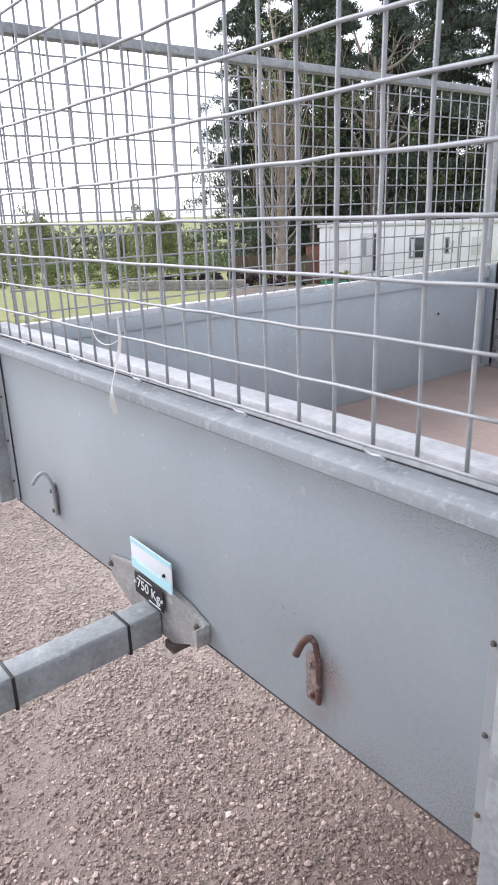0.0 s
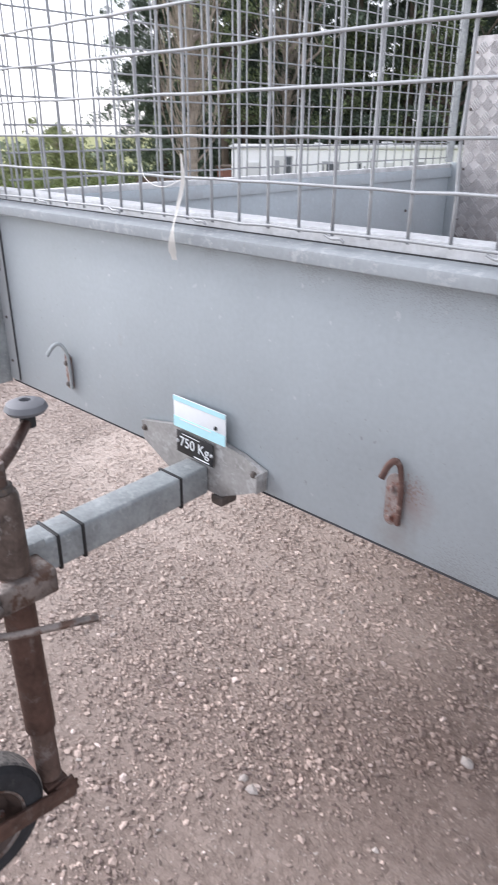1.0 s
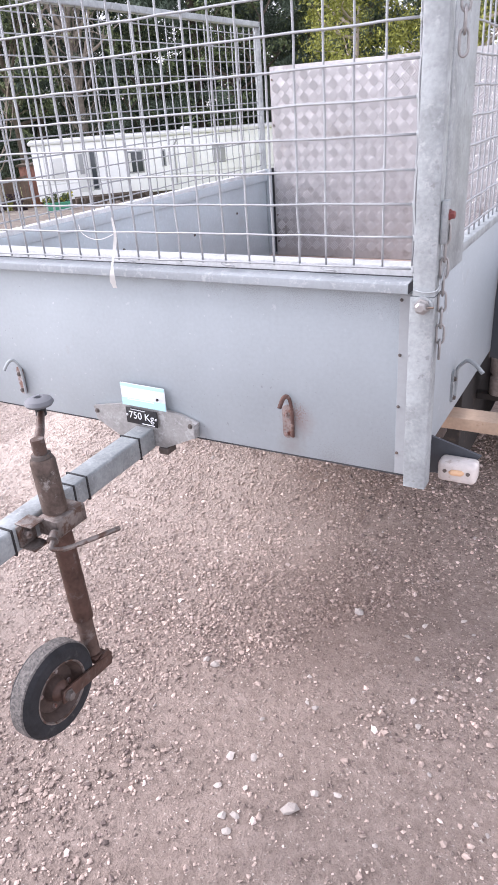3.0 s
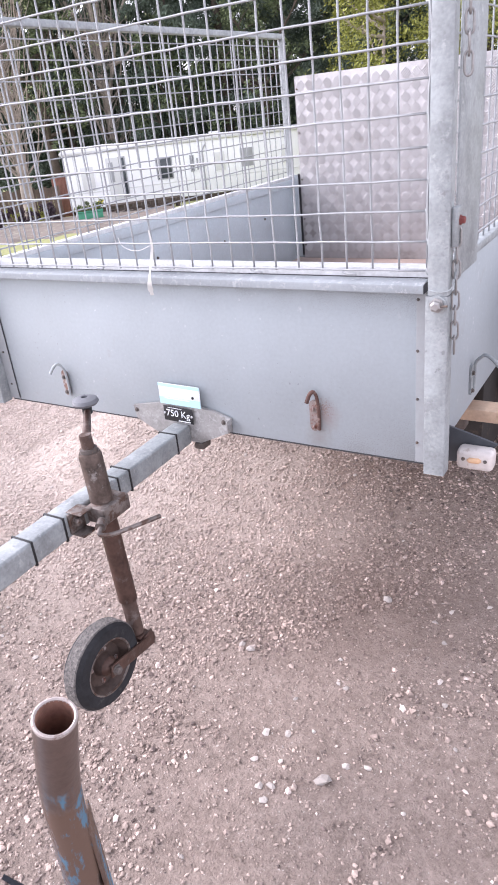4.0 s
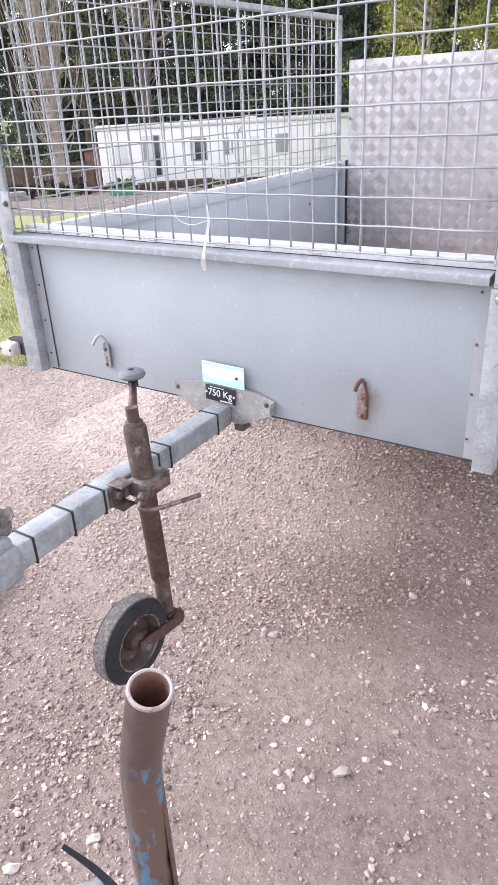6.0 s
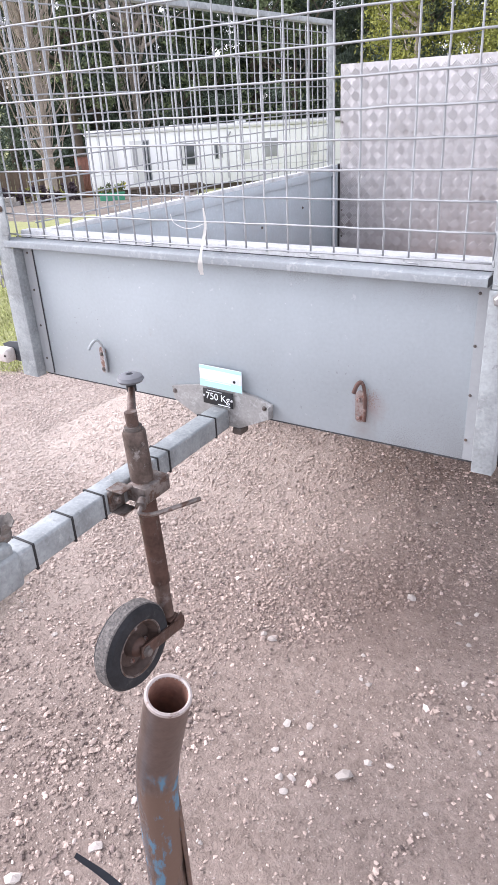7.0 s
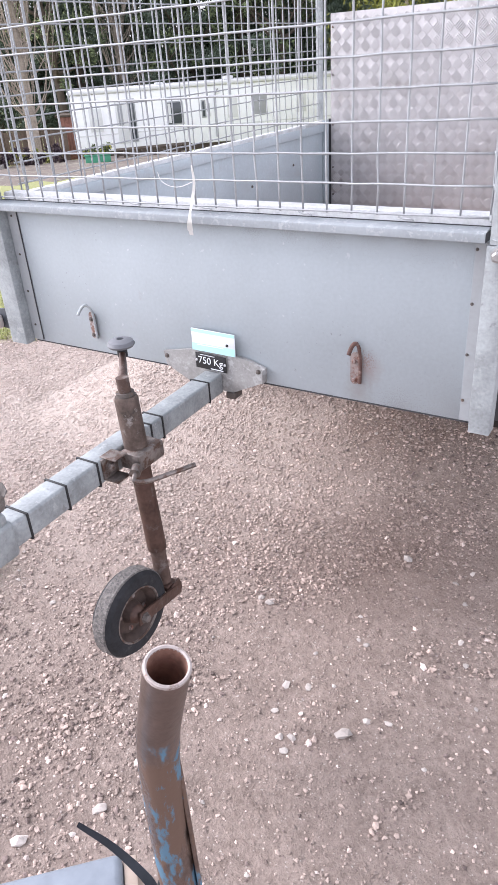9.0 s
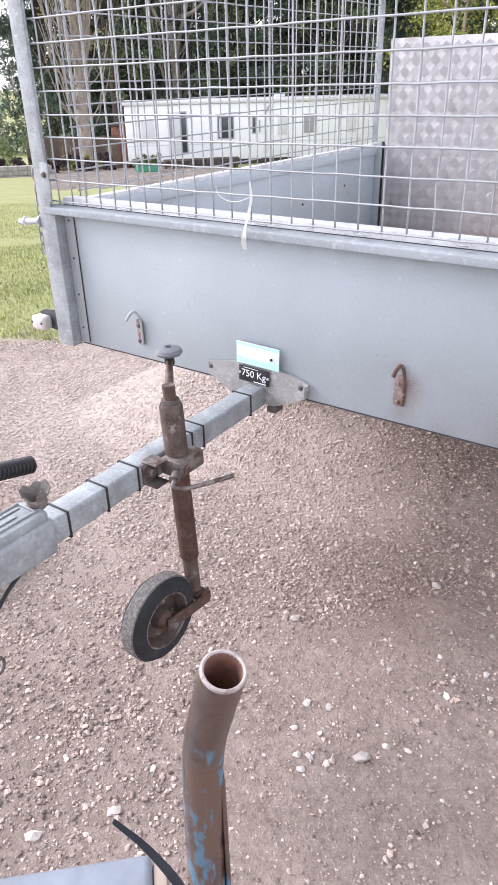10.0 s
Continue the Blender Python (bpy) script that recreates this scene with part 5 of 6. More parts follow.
# ---- plastic crates on the gravel ----
def crate(name, at, turn, size, material, label, slats):
    w, d, h = size
    m = pose(*at, 0, 0, turn)
    box_ob = thing(name, at, label, "crate")
    part("base", box(B(), -w / 2, w / 2, -d / 2, d / 2, 0, 0.004, 0.001, m), material, box_ob)
    part("lip", box(box(box(box(B(), -w / 2 - 0.008, w / 2 + 0.008, -d / 2 - 0.008, -d / 2 + 0.004, h - 0.008, h, 0.002, m), -w / 2 - 0.008, w / 2 + 0.008, d / 2 - 0.004, d / 2 + 0.008, h - 0.008, h, 0.002, m), -w / 2 - 0.008, -w / 2 + 0.004, -d / 2 + 0.0045, d / 2 - 0.0045, h - 0.008, h, 0.002, m), w / 2 - 0.004, w / 2 + 0.008, -d / 2 + 0.0045, d / 2 - 0.0045, h - 0.008, h, 0.002, m), material, box_ob)
    for s in (-1, 1):
        if not slats:
            part("wall", box(B(), -w / 2, w / 2, s * d / 2 - 0.002, s * d / 2 + 0.002, 0.0045, h - 0.0085, 0.0005, m), material, box_ob)
            part("wall", box(B(), s * w / 2 - 0.002, s * w / 2 + 0.002, -d / 2 + 0.0025, d / 2 - 0.0025, 0.0045, h - 0.0085, 0.0005, m), material, box_ob)
            continue
        for k in range(4):
            z = 0.010 + k * (h - 0.022) / 4
            part("slat", box(B(), -w / 2, w / 2, s * d / 2 - 0.0015, s * d / 2 + 0.0015, z, z + 0.006, 0.0005, m), material, box_ob)
            part("slat", box(B(), s * w / 2 - 0.0015, s * w / 2 + 0.0015, -d / 2 + 0.002, d / 2 - 0.002, z, z + 0.006, 0.0005, m), material, box_ob)
        for k in range(9):
            x = -w / 2 + (k + 0.5) * w / 9
            part("stave", box(B(), x - 0.002, x + 0.002, s * d / 2 + s * 0.0017 - 0.001, s * d / 2 + s * 0.0017 + 0.001, 0.0045, h - 0.0085, 0.0, m), material, box_ob)
            y = -d / 2 + (k + 0.5) * d / 9
            part("stave", box(B(), s * w / 2 + s * 0.0017 - 0.001, s * w / 2 + s * 0.0017 + 0.001, y - 0.002, y + 0.002, 0.0045, h - 0.0085, 0.0, m), material, box_ob)
    return box_ob


crate("plastic_crate", (-1.135, -0.285, GZ - 0.11), -72, (0.33, 0.19, 0.11), RED, "shallow red plastic crate holding dark odds and ends", False)
crate("plastic_basket", (-0.862, -0.352, GZ - 0.11), -72, (0.31, 0.155, 0.066), LIME, "lime green slatted plastic basket on the gravel", True)
bm = B()
tube(bm, curve([(-1.157, -0.158, GZ - 0.080), (-1.146, -0.224, GZ - 0.070), (-1.129, -0.291, GZ - 0.075), (-1.113, -0.357, GZ - 0.070)], 4), 0.022, 10)
tagged(part("scrap_bundle", bm, DARK_STEEL), "dark rusty scrap lying in the red crate", "scrap")


# ---- distance: caravan, trees, hedge ----
CARAVAN = mat("white_caravan_wall", (0.92, 0.93, 0.95), 0.5, 0, 0.04, 0.6, 8, 0.02)
CARAVAN_ROOF = mat("pale_caravan_roof", (0.70, 0.71, 0.71), 0.6, 0, 0.06, 0.6, 8, 0.02)
GLASS_DARK = mat("dark_window_glass", (0.05, 0.06, 0.07), 0.12, 0, 0.2, 1.5, 8, 0.0)
FRAME_GREY = mat("grey_window_frame", (0.35, 0.36, 0.38), 0.5, 0, 0.1, 3, 20, 0.02)
BARK = mat("pale_grey_bark", (0.34, 0.29, 0.25), 0.9, 0, 0.35, 2.5, 14, 0.6)
BARK_DARK = mat("dark_bark", (0.09, 0.07, 0.055), 0.9, 0, 0.3, 2.5, 14, 0.6)
LEAF_DARK = mat("dark_conifer_green", (0.100, 0.130, 0.098), 0.8, 0, 0.35, 0.7, 6, 0.0, island=0.5, spec=0.25)
LEAF_MID = mat("mid_green_leaves", (0.125, 0.155, 0.080), 0.75, 0, 0.35, 0.7, 6, 0.0, island=0.5, spec=0.25)
LEAF_YELLOW = mat("yellow_green_leaves", (0.24, 0.25, 0.065), 0.75, 0, 0.3, 0.7, 6, 0.0, island=0.45, spec=0.25)
# distance haze is put into this pale leaf colour
LEAF_FAR = mat("haze_paled_leaves", (0.33, 0.365, 0.20), 0.8, 0, 0.3, 0.7, 6, 0.0, island=0.4, spec=0.2)
HEDGE = mat("hedge_green", (0.20, 0.245, 0.105), 0.8, 0, 0.3, 0.9, 8, 0.0, island=0.45, spec=0.25)
FENCE = mat("weathered_fence_boards", (0.13, 0.095, 0.075), 0.85, 0, 0.3, 1.5, 10, 0.2, each=0.15)


def spot_at(az, dist):
    """A place on the ground, by bearing from the yard (degrees, right of straight back) and distance."""
    a = radians(az)
    x, y = 0.9 + dist * math.sin(a), -1.2 + dist * math.cos(a)
    return Vector((x, y, lie(x, y)))


def caravan():
    a, b = spot_at(-44.6, 36.5), spot_at(-24.0, 38.5)
    d = Vector((b.x - a.x, b.y - a.y, 0))
    L, W, z = d.length, 3.2, min(a.z, b.z)
    m = Matrix.Translation((a.x, a.y, z)) @ d.to_track_quat("X", "Z").to_matrix().to_4x4()
    home = thing("static_caravan", (a.x, a.y, z), "long white static caravan with few windows at the field edge", "caravan")
    part("wall", box(B(), 0, L, 0, W, 0.25, 2.75, 0.06, m), CARAVAN, home)
    part("roof", box(B(), -0.12, L + 0.12, -0.12, W + 0.12, 2.75, 2.92, 0.07, m), CARAVAN_ROOF, home)
    part("skirt", box(B(), 0.15, L - 0.15, 0.12, W - 0.1, 0.0, 0.249, 0.01, m), BARK_DARK, home)
    for x in (0.5, L * 0.5, L - 0.5):
        part("joint_strip", box(B(), x - 0.03, x + 0.03, -0.02, -0.002, 0.5, 2.7, 0.005, m), CARAVAN_ROOF, home)
    door = part("door", box(B(), 2.00, 2.62, -0.04, -0.003, 0.55, 2.45, 0.01, m), CARAVAN_ROOF, home, "pale door beside a dark glass strip")
    part("pane", box(B(), 2.10, 2.32, -0.05, -0.041, 1.35, 2.25, 0.004, m), FRAME_GREY, door)
    for x0, x1, z0, z1, glass in ((0.75, 1.35, 1.15, 2.15, CARAVAN_ROOF), (2.66, 2.88, 0.65, 2.40, GLASS_DARK), (4.45, 5.15, 1.25, 2.15, GLASS_DARK), (6.15, 6.25, 1.45, 2.10, GLASS_DARK), (6.42, 6.50, 1.45, 2.0, FRAME_GREY),
                                  (7.35, 7.85, 1.3, 2.15, CARAVAN_ROOF), (8.65, 9.30, 1.35, 2.2, FRAME_GREY), (10.8, 11.3, 1.3, 2.15, CARAVAN_ROOF)):
        w = part("window", box(B(), x0 - 0.06, x1 + 0.06, -0.035, -0.003, z0 - 0.06, z1 + 0.06, 0.01, m), FRAME_GREY if glass is GLASS_DARK else CARAVAN, home)
        part("pane", box(B(), x0, x1, -0.048, -0.036, z0, z1, 0.004, m), glass, w)
        if glass is GLASS_DARK and x1 - x0 > 0.5:
            part("curtain", box(B(), x0 + 0.03, x0 + 0.16, -0.0495, -0.0485, z0 + 0.03, z1 - 0.03, 0, m), CARAVAN_ROOF, w)
    part("trim_strip", box(B(), 0.05, L - 0.05, -0.015, -0.002, 0.98, 1.03, 0.004, m), CARAVAN_ROOF, home)
    part("pipe", tube(B(), [m @ Vector((6.75, -0.05, 0.5)), m @ Vector((6.75, -0.05, 2.3)), m @ Vector((6.95, -0.05, 2.6))], 0.035, 8), FRAME_GREY, home)
    part("vent", box(B(), L * 0.55, L * 0.55 + 0.5, 1.2, 1.7, 2.921, 3.08, 0.03, m), CARAVAN_ROOF, home)
    part("vent", box(B(), L * 0.30, L * 0.30 + 0.4, 0.9, 1.3, 2.921, 3.02, 0.03, m), CARAVAN_ROOF, home)


caravan()


def leaves(centre_list, size, rng, per, squash=(1, 1, 1), droop=0.0, slim=0.42):
    """Small leaf-shaped pairs of triangles scattered in many clumps."""
    c = np.repeat(np.array(centre_list, float), per, axis=0)
    rad = np.repeat(np.array([q[3] for q in centre_list], float), per)
    n = len(c)
    v = rng.normal(0, 1, (n, 3))
    v /= np.linalg.norm(v, axis=1)[:, None]
    p = c[:, :3] + v * (rad * rng.random(n) ** 0.45)[:, None] * np.array(squash)
    u = rng.normal(0, 1, (n, 3))
    u[:, 2] -= droop
    u /= np.linalg.norm(u, axis=1)[:, None]
    w = np.cross(u, rng.normal(0, 1, (n, 3)))
    w /= np.linalg.norm(w, axis=1)[:, None] + 1e-9
    s = size * rng.uniform(0.6, 1.5, n)[:, None]
    quad = np.stack([p - u * s, p + w * s * slim, p + u * s, p - w * s * slim], 1).reshape(-1, 3)
    f = np.arange(n * 4).reshape(-1, 4)
    return quad.tolist(), f.tolist()


def conifer(at, height, width, seed, per=66, bare=0.08):
    rng = np.random.default_rng(seed)
    tree = thing("conifer_tree", at, "tall dark green conifer with drooping uneven boughs", "tree")
    lean = rng.uniform(-0.03, 0.03, 2)
    part("trunk", tube(B(), [(at.x, at.y, at.z - 0.2), (at.x + lean[0] * height * 0.5, at.y + lean[1] * height * 0.5, at.z + height * 0.5), (at.x + lean[0] * height, at.y + lean[1] * height, at.z + height * 0.97)], [width * 0.06, width * 0.04, 0.03], 10), BARK_DARK, tree)
    cl = []
    n = int(height * 6)
    for k in range(n):
        h = bare + (1 - bare) * k / n
        reach = width * (1 - h) ** 0.8 * rng.uniform(0.55, 1.05) + 0.3
        az = rng.uniform(0, 6.283)
        for q in np.linspace(0.25, 1, 4):
            cl.append((at.x + lean[0] * height * h + math.cos(az) * reach * q, at.y + lean[1] * height * h + math.sin(az) * reach * q, at.z + height * h - 0.12 * reach * q * q + rng.uniform(-0.2, 0.2), 0.28 + 0.32 * reach / width * rng.uniform(0.6, 1.3)))
    v, f = leaves(cl, 0.135 if per > 40 else 0.24, rng, per, (1.15, 1.15, 0.75), 0.9, 0.20)
    raw("crown", v, f, LEAF_DARK, tree, smooth=False)


def broadleaf(at, height, width, seed, material, per=14, size=0.16, name="tree", label="", bark=None, limbs=9, clumps=70, start=0.3, shoots=0):
    rng = np.random.default_rng(seed)
    tree = thing(name, at, label, "tree")
    top = Vector((at.x + rng.uniform(-0.5, 0.5), at.y + rng.uniform(-0.5, 0.5), at.z + height * 0.8))
    bend = Vector((at.x + rng.uniform(-0.3, 0.3), at.y, at.z + height * 0.4))
    part("trunk", tube(B(), curve([(at.x, at.y, at.z - 0.2), bend, top], 5), [height * 0.024 * (1 - k / 12) for k in range(11)], 10), bark or BARK, tree)
    cl = []
    for k in range(limbs):
        h = rng.uniform(start, 0.75)
        base = Vector((at.x, at.y, at.z)).lerp(bend, h / 0.4) if h < 0.4 else bend.lerp(top, (h - 0.4) / 0.4)
        az = rng.uniform(0, 6.283)
        end = base + Vector((math.cos(az) * width * rng.uniform(0.5, 0.95), math.sin(az) * width * rng.uniform(0.5, 0.95), height * rng.uniform(0.08, 0.3)))
        mid = base.lerp(end, 0.5) + Vector((0, 0, -height * 0.02))
        part("limb", tube(B(), curve([base, mid, end], 4), [height * 0.010 * (1 - q / 10) for q in range(9)], 7), bark or BARK, tree)
        for q in range(5):
            s = mid.lerp(end, rng.random())
            e = s + Vector((rng.uniform(-1, 1), rng.uniform(-1, 1), rng.uniform(0.1, 1.0))) * width * 0.35
            part("twig", tube(B(), [s, s.lerp(e, 0.5) + Vector((0, 0, 0.1)), e], [0.035, 0.022, 0.008], 5), bark or BARK, tree)
            cl.append((*e, width * rng.uniform(0.10, 0.22)))
    for k in range(clumps):
        az, r, h = rng.uniform(0, 6.283), width * rng.random() ** 0.5, rng.uniform(start, 1.0)
        r *= math.sin(min(1, (1.05 - h) * 1.6) * 1.57)
        cl.append((at.x + math.cos(az) * r, at.y + math.sin(az) * r, at.z + height * h, width * rng.uniform(0.10, 0.24)))
    for k in range(shoots):
        h = rng.uniform(0.10, 0.55)
        base = Vector((at.x, at.y, at.z)).lerp(bend, h / 0.4) if h < 0.4 else bend.lerp(top, (h - 0.4) / 0.4)
        az, out, up = rng.uniform(0, 6.283), rng.uniform(0.3, 1.0) * width * 0.75, height * rng.uniform(0.16, 0.42)
        side = Vector((math.cos(az) * out, math.sin(az) * out, 0))
        bow = base + side * 0.6 + Vector((0, 0, up * 0.3))
        end = base + side + Vector((0, 0, up))
        part("shoot", tube(B(), curve([base, bow, end], 3), [0.040 - 0.0052 * q for q in range(7)], 5), bark or BARK, tree)
        for q in range(2):
            a, b = bow.lerp(end, rng.random()), Vector((rng.uniform(-0.5, 0.5), rng.uniform(-0.5, 0.5), rng.uniform(0.5, 1.3)))
            part("twig", tube(B(), [a, a + b * 0.5, a + b], [0.016, 0.012, 0.005], 4), bark or BARK, tree)
    if per:
        v, f = leaves(cl, size, rng, per)
        raw("crown", v, f, material, tree, smooth=False)


# the dark belt of conifers behind the caravan
rng = random.Random(11)
for k, az in enumerate((-49.8, -46.6, -43.5, -39.5, -35.5, -31.5, -27.5, -23.5, -19.5, -15.0, -10.0, -5.0, 1.0, 8.0)):
    conifer(spot_at(az, 46 + rng.uniform(-2, 6)), rng.uniform(17, 23), rng.uniform(4.0, 5.2), 20 + k, 100, 0.08 if k else 0.16)
for k, az in enumerate((-48.0, -44.0, -40.0, -36.0, -32.0, -28.0, -24.0, -20.0, -14.0, -7.0)):
    conifer(spot_at(az, 60 + rng.uniform(-2, 4)), rng.uniform(19, 25), rng.uniform(4.8, 5.8), 120 + k, 38)
for k, az in enumerate((-45.0, -36.0, -29.0, -22.0, -13.0, -3.0)):
    broadleaf(spot_at(az, 43 + rng.uniform(-1, 2)), rng.uniform(9, 13), rng.uniform(2.6, 3.6), 60 + k, LEAF_MID, 60, 0.095, "broadleaf_tree", "mid green leafy tree in front of dark conifers", BARK_DARK)
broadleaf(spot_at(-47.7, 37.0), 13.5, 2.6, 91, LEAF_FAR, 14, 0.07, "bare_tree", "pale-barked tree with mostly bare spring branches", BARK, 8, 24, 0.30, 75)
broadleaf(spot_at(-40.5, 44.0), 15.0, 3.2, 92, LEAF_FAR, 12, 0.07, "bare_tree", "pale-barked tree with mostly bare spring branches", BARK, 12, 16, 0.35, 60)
for k, (az, ds) in enumerate(((-20.0, 34.0), (-12.0, 33.0), (-3.0, 35.0))):
    broadleaf(spot_at(az, ds), 8.5, 3.4, 70 + k, LEAF_YELLOW, 95, 0.075, "yellow_green_tree", "bushy yellow-green tree behind the trailer", BARK, 9, 90, 0.15)
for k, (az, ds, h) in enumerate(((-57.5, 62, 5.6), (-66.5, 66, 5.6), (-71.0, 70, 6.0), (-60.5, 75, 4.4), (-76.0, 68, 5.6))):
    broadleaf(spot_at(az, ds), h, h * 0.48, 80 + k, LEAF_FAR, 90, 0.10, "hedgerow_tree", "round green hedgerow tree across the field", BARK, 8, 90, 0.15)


def hedge(name, az0, az1, d0, d1, h, label, material):
    rng = np.random.default_rng(int(abs(az0) * 10))
    a, b = spot_at(az0, d0), spot_at(az1, d1)
    n = int((b - a).length / 0.5)
    cl = []
    for k in range(n):
        p = a.lerp(b, k / n)
        z = lie(p.x, p.y)
        for q in range(4):
            cl.append((p.x + rng.uniform(-0.5, 0.5), p.y + rng.uniform(-0.5, 0.5), z + h * (0.14 + 0.22 * q) * rng.uniform(0.95, 1.03), h * 0.22))
    v, f = leaves(cl, 0.060 if h < 4 else 0.45, rng, 110 if h < 4 else 16)
    tagged(raw(name, v, f, material, smooth=False), label, "hedge", kind="stuff")


hedge("field_hedge", -84, -52.0, 66, 36, 1.62, "long clipped green hedge along the far field edge", HEDGE)
hedge("garden_shrubs", -50.8, -46.0, 35, 34.5, 0.7, "low shrubs with yellow flowers before the caravan", LEAF_YELLOW)


# haze over the woods is mixed into their leaf colour
FAR_WOOD = mat("haze_tinted_far_woods", (0.27, 0.31, 0.22), 0.9, 0, 0.25, 0.2, 3, 0.0, island=0.25, spec=0.1)
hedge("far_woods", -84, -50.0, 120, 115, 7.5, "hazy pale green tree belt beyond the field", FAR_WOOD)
STONE_GREY = mat("grey_field_stone", (0.33, 0.31, 0.29), 0.9, 0, 0.25, 3, 20, 0.4, island=0.3)
PURPLE = mat("dark_purple_leaves", (0.075, 0.055, 0.065), 0.8, 0, 0.3, 0.9, 8, 0.0, island=0.4, spec=0.2)
hedge("dark_shrubs", -56.5, -51.5, 33.5, 33.0, 0.75, "low dark purple shrubs behind a stone wall", PURPLE)


def low_wall():
    rng = random.Random(8)
    a, b = spot_at(-60.0, 33.0), spot_at(-50.5, 31.5)
    d = Vector((b.x - a.x, b.y - a.y, 0))
    m = Matrix.Translation((a.x, a.y, min(a.z, b.z))) @ d.to_track_quat("X", "Z").to_matrix().to_4x4()
    wall = part("stone_wall", box(B(), 0, d.length, 0.03, 0.30, -0.2, 0.42, 0.0, m), STONE_GREY)
    tagged(wall, "low grey stone wall at the edge of the grass", "wall")
    for row in range(3):
        x = rng.uniform(-0.2, 0)
        while x < d.length - 0.1:
            w = rng.uniform(0.22, 0.48)
            part("stone", box(B(), max(x, 0), x + w - 0.02, -0.03 + rng.uniform(0, 0.03), 0.33, -0.1 + row * 0.19, 0.075 + row * 0.19, 0.02, m, 1), STONE_GREY, wall)
            x += w


low_wall()


def fence():
    a, b = spot_at(-52.0, 38.5), spot_at(-45.2, 37.5)
    run = thing("board_fence", (a.x, a.y, a.z), "dark weathered board fence beside the caravan", "fence")
    d = Vector((b.x - a.x, b.y - a.y, 0))
    m = Matrix.Translation(a) @ d.to_track_quat("X", "Z").to_matrix().to_4x4()
    n = int(d.length / 0.2)
    for k in range(n):
        part("board", box(B(), k * 0.2, k * 0.2 + 0.185, 0, 0.02, -0.15, 1.55 + 0.05 * math.sin(k * 2.1), 0, m), FENCE, run)
    for z in (0.35, 1.2):
        part("fence_rail", box(B(), 0, n * 0.2, 0.0205, 0.07, z, z + 0.09, 0, m), FENCE, run)


fence()


# ---- the garden strip before the caravan ----
SOIL = mat("dark_garden_soil", (0.15, 0.12, 0.10), 0.9, 0, 0.3, 0.8, 9, 0.3, (0.26, 0.24, 0.19), 0.56, 2.5)
TUB_GREEN = mat("green_plastic_tub", (0.06, 0.28, 0.17), 0.5, 0, 0.1, 3, 20, 0.05)
BOARD_RED = mat("red_brown_boards", (0.27, 0.13, 0.10), 0.8, 0, 0.2, 2, 12, 0.2, each=0.15)
FLOWER = mat("yellow_flowers", (0.55, 0.50, 0.06), 0.7, 0, 0.2, 1, 8, 0.0, island=0.3, spec=0.2)


def garden_bed():
    verts, faces = [], []
    n, rows = 46, 18
    for i in range(n + 1):
        az = -52.0 + 15.5 * i / n
        for j in range(rows + 1):
            d = 20.0 + 0.6 * math.sin(i * 0.7) + 16.2 * j / rows
            p = spot_at(az, d)
            edge = 0 if j in (0, rows) or i in (0, n) else 1
            verts.append((p.x, p.y, p.z - 0.06 + edge * (0.12 + 0.05 * noise.noise((p.x * 1.5, p.y * 1.5, 4)))))
    w = rows + 1
    for i in range(n):
        for j in range(rows):
            a = i * w + j
            faces.append((a, a + w, a + w + 1, a + 1))
    tagged(raw("garden_bed", verts, faces, SOIL), "dark soil bed before the caravan", "garden bed", kind="structure")


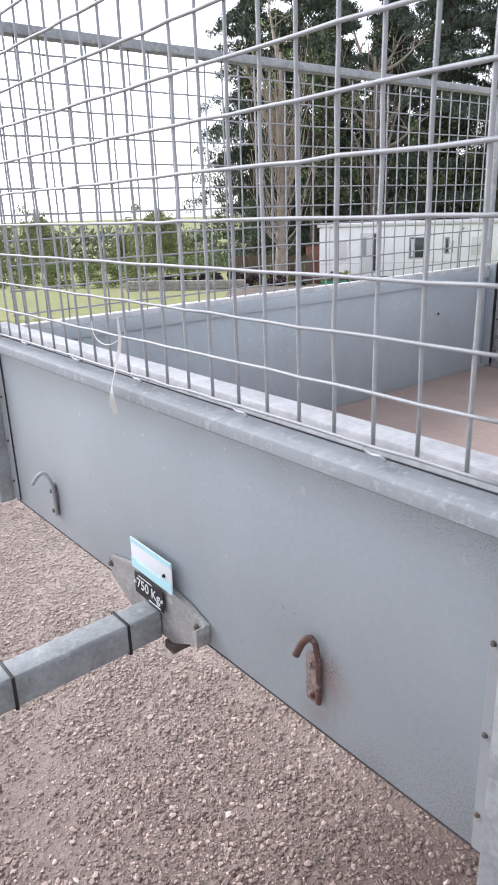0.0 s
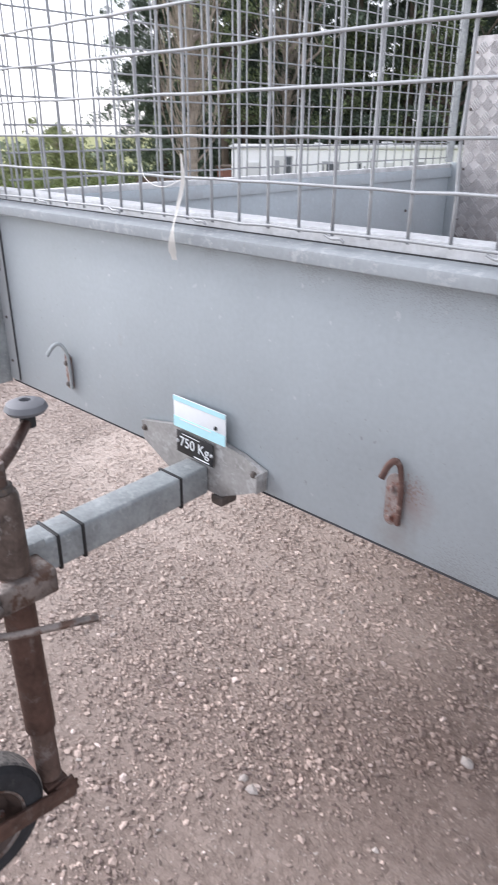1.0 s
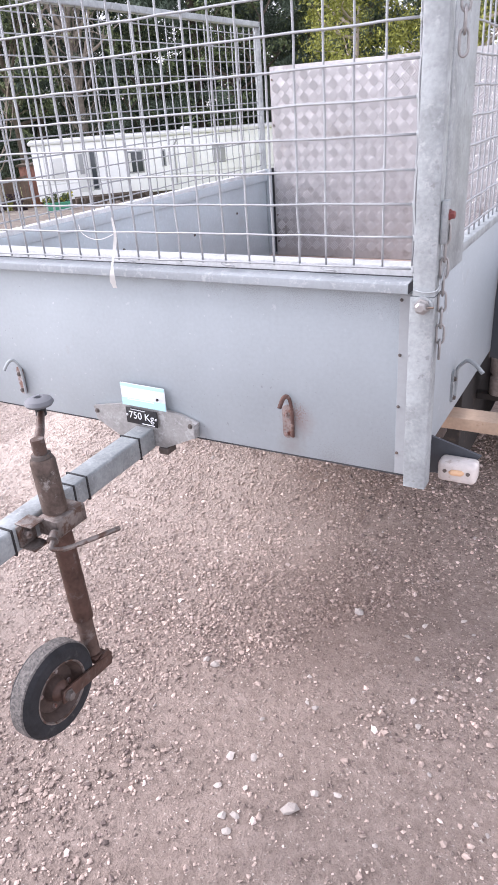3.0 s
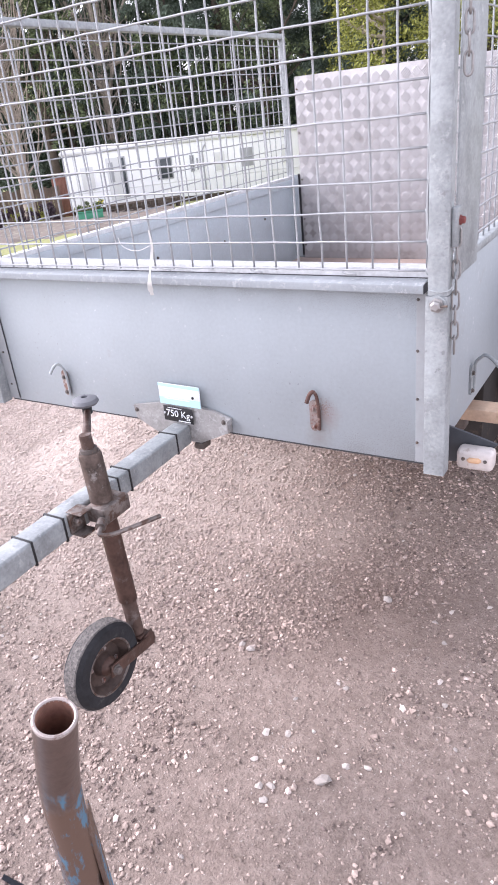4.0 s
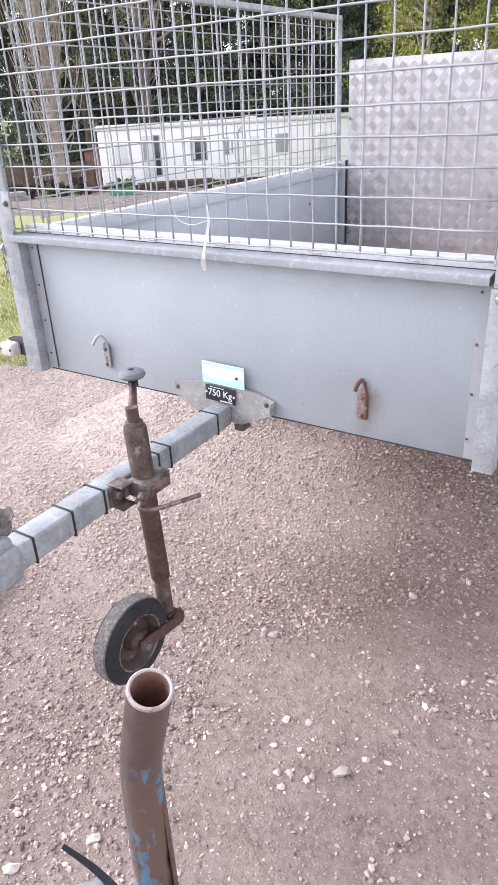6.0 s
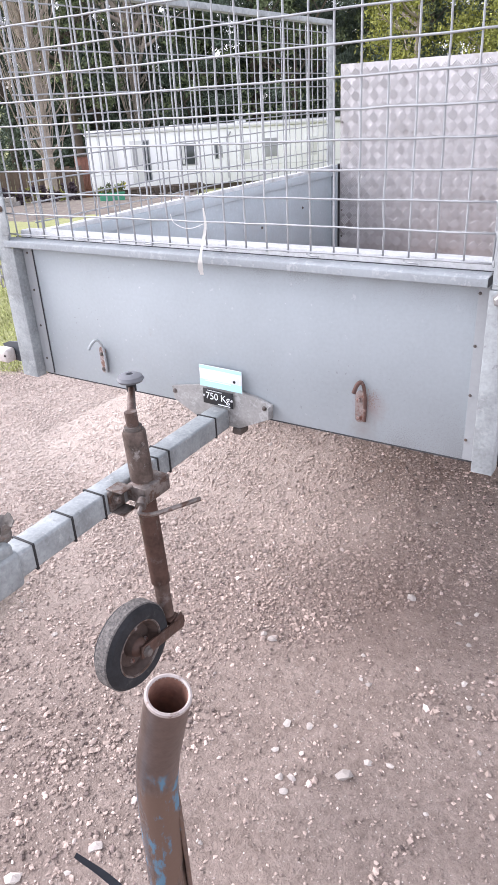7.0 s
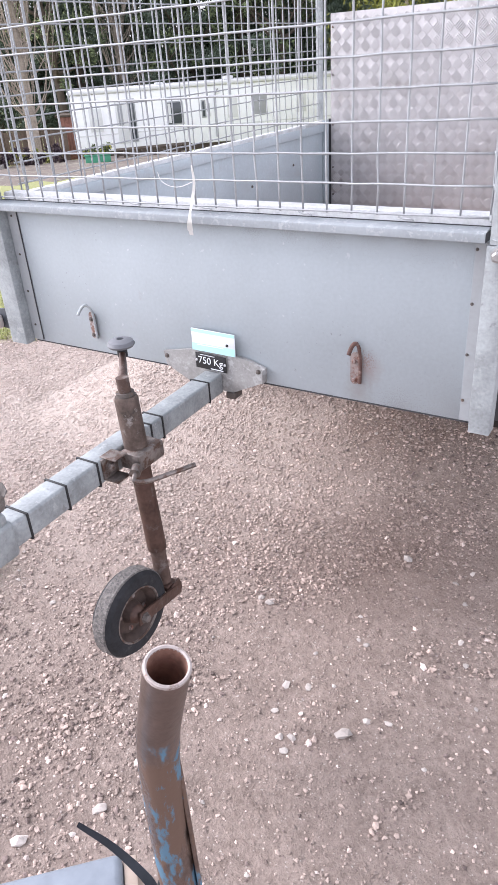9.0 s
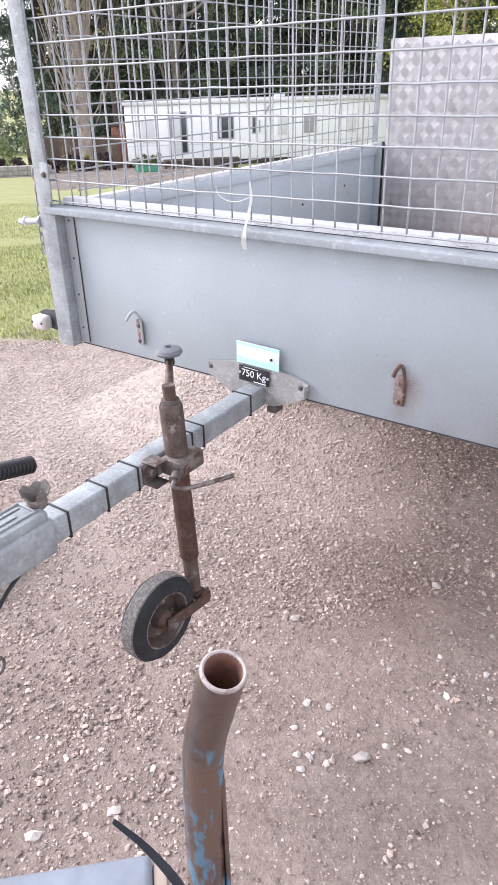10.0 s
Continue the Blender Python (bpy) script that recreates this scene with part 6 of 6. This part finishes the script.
def planter():
    a, b = spot_at(-44.2, 29.0), spot_at(-42.3, 29.0)
    d = Vector((b.x - a.x, b.y - a.y, 0))
    m = Matrix.Translation(a) @ d.to_track_quat("X", "Z").to_matrix().to_4x4()
    tub = thing("planter", tuple(a), "green plastic planter filled with leafy yellow flowers", "planter")
    part("trough", box(B(), 0, d.length, 0, 0.34, 0.0, 0.30, 0.02, m), TUB_GREEN, tub)
    part("lip", box(B(), -0.03, d.length + 0.03, -0.03, 0.37, 0.3005, 0.345, 0.01, m), TUB_GREEN, tub)
    rng = np.random.default_rng(31)
    cl = [tuple(m @ Vector((d.length * k / 12, rng.uniform(0.05, 0.3), rng.uniform(0.38, 0.60)))) + (0.13,) for k in range(13)]
    raw("plants", *leaves(cl, 0.05, rng, 60), LEAF_MID, tub, smooth=False)
    raw("blooms", *leaves(cl[::2], 0.045, rng, 40), FLOWER, tub, smooth=False)


def pallets():
    a, b = spot_at(-41.9, 31.6), spot_at(-36.0, 32.0)
    d = Vector((b.x - a.x, b.y - a.y, 0))
    m = Matrix.Translation((a.x, a.y, min(a.z, b.z) + 0.02)) @ d.to_track_quat("X", "Z").to_matrix().to_4x4()
    rack = thing("pallet", (a.x, a.y, a.z), "low run of dark slatted pallets lying in the garden", "pallet")
    for z in (0.10, 0.32):
        for y in (0.0, 0.3, 0.6):
            part("board", box(B(), 0, d.length, y, y + 0.12, z, z + 0.035, 0.004, m), BARK_DARK, rack)
    for k in range(9):
        x = d.length * k / 8.6
        part("block", box(B(), x, x + 0.10, 0.01, 0.70, 0.1355, 0.3195, 0.004, m), BARK_DARK, rack)
        part("foot", box(B(), x, x + 0.10, 0.01, 0.70, -0.12, 0.0995, 0.004, m), BARK_DARK, rack)


def shed():
    a, b = spot_at(-45.7, 38.2), spot_at(-44.5, 38.0)
    d = Vector((b.x - a.x, b.y - a.y, 0))
    m = Matrix.Translation(a) @ d.to_track_quat("X", "Z").to_matrix().to_4x4()
    hut = thing("garden_shed", tuple(a), "small red-brown boarded shed beside the caravan", "shed")
    n = 6
    for k in range(n):
        part("board", box(B(), d.length * k / n, d.length * (k + 0.94) / n, 0, 0.03, -0.1, 1.95, 0.004, m), BOARD_RED, hut)
    part("wall", box(B(), 0.01, d.length - 0.01, 0.031, 1.2, -0.1, 1.94, 0.0, m), BOARD_RED, hut)
    part("roof", box(B(), -0.1, d.length + 0.1, -0.12, 1.3, 1.951, 2.05, 0.02, m), BARK_DARK, hut)


garden_bed()
planter()
pallets()
shed()
hedge("border_shrubs", -51.5, -45.4, 33.5, 33.2, 0.8, "low dark purple-brown shrubs in the garden bed", PURPLE)
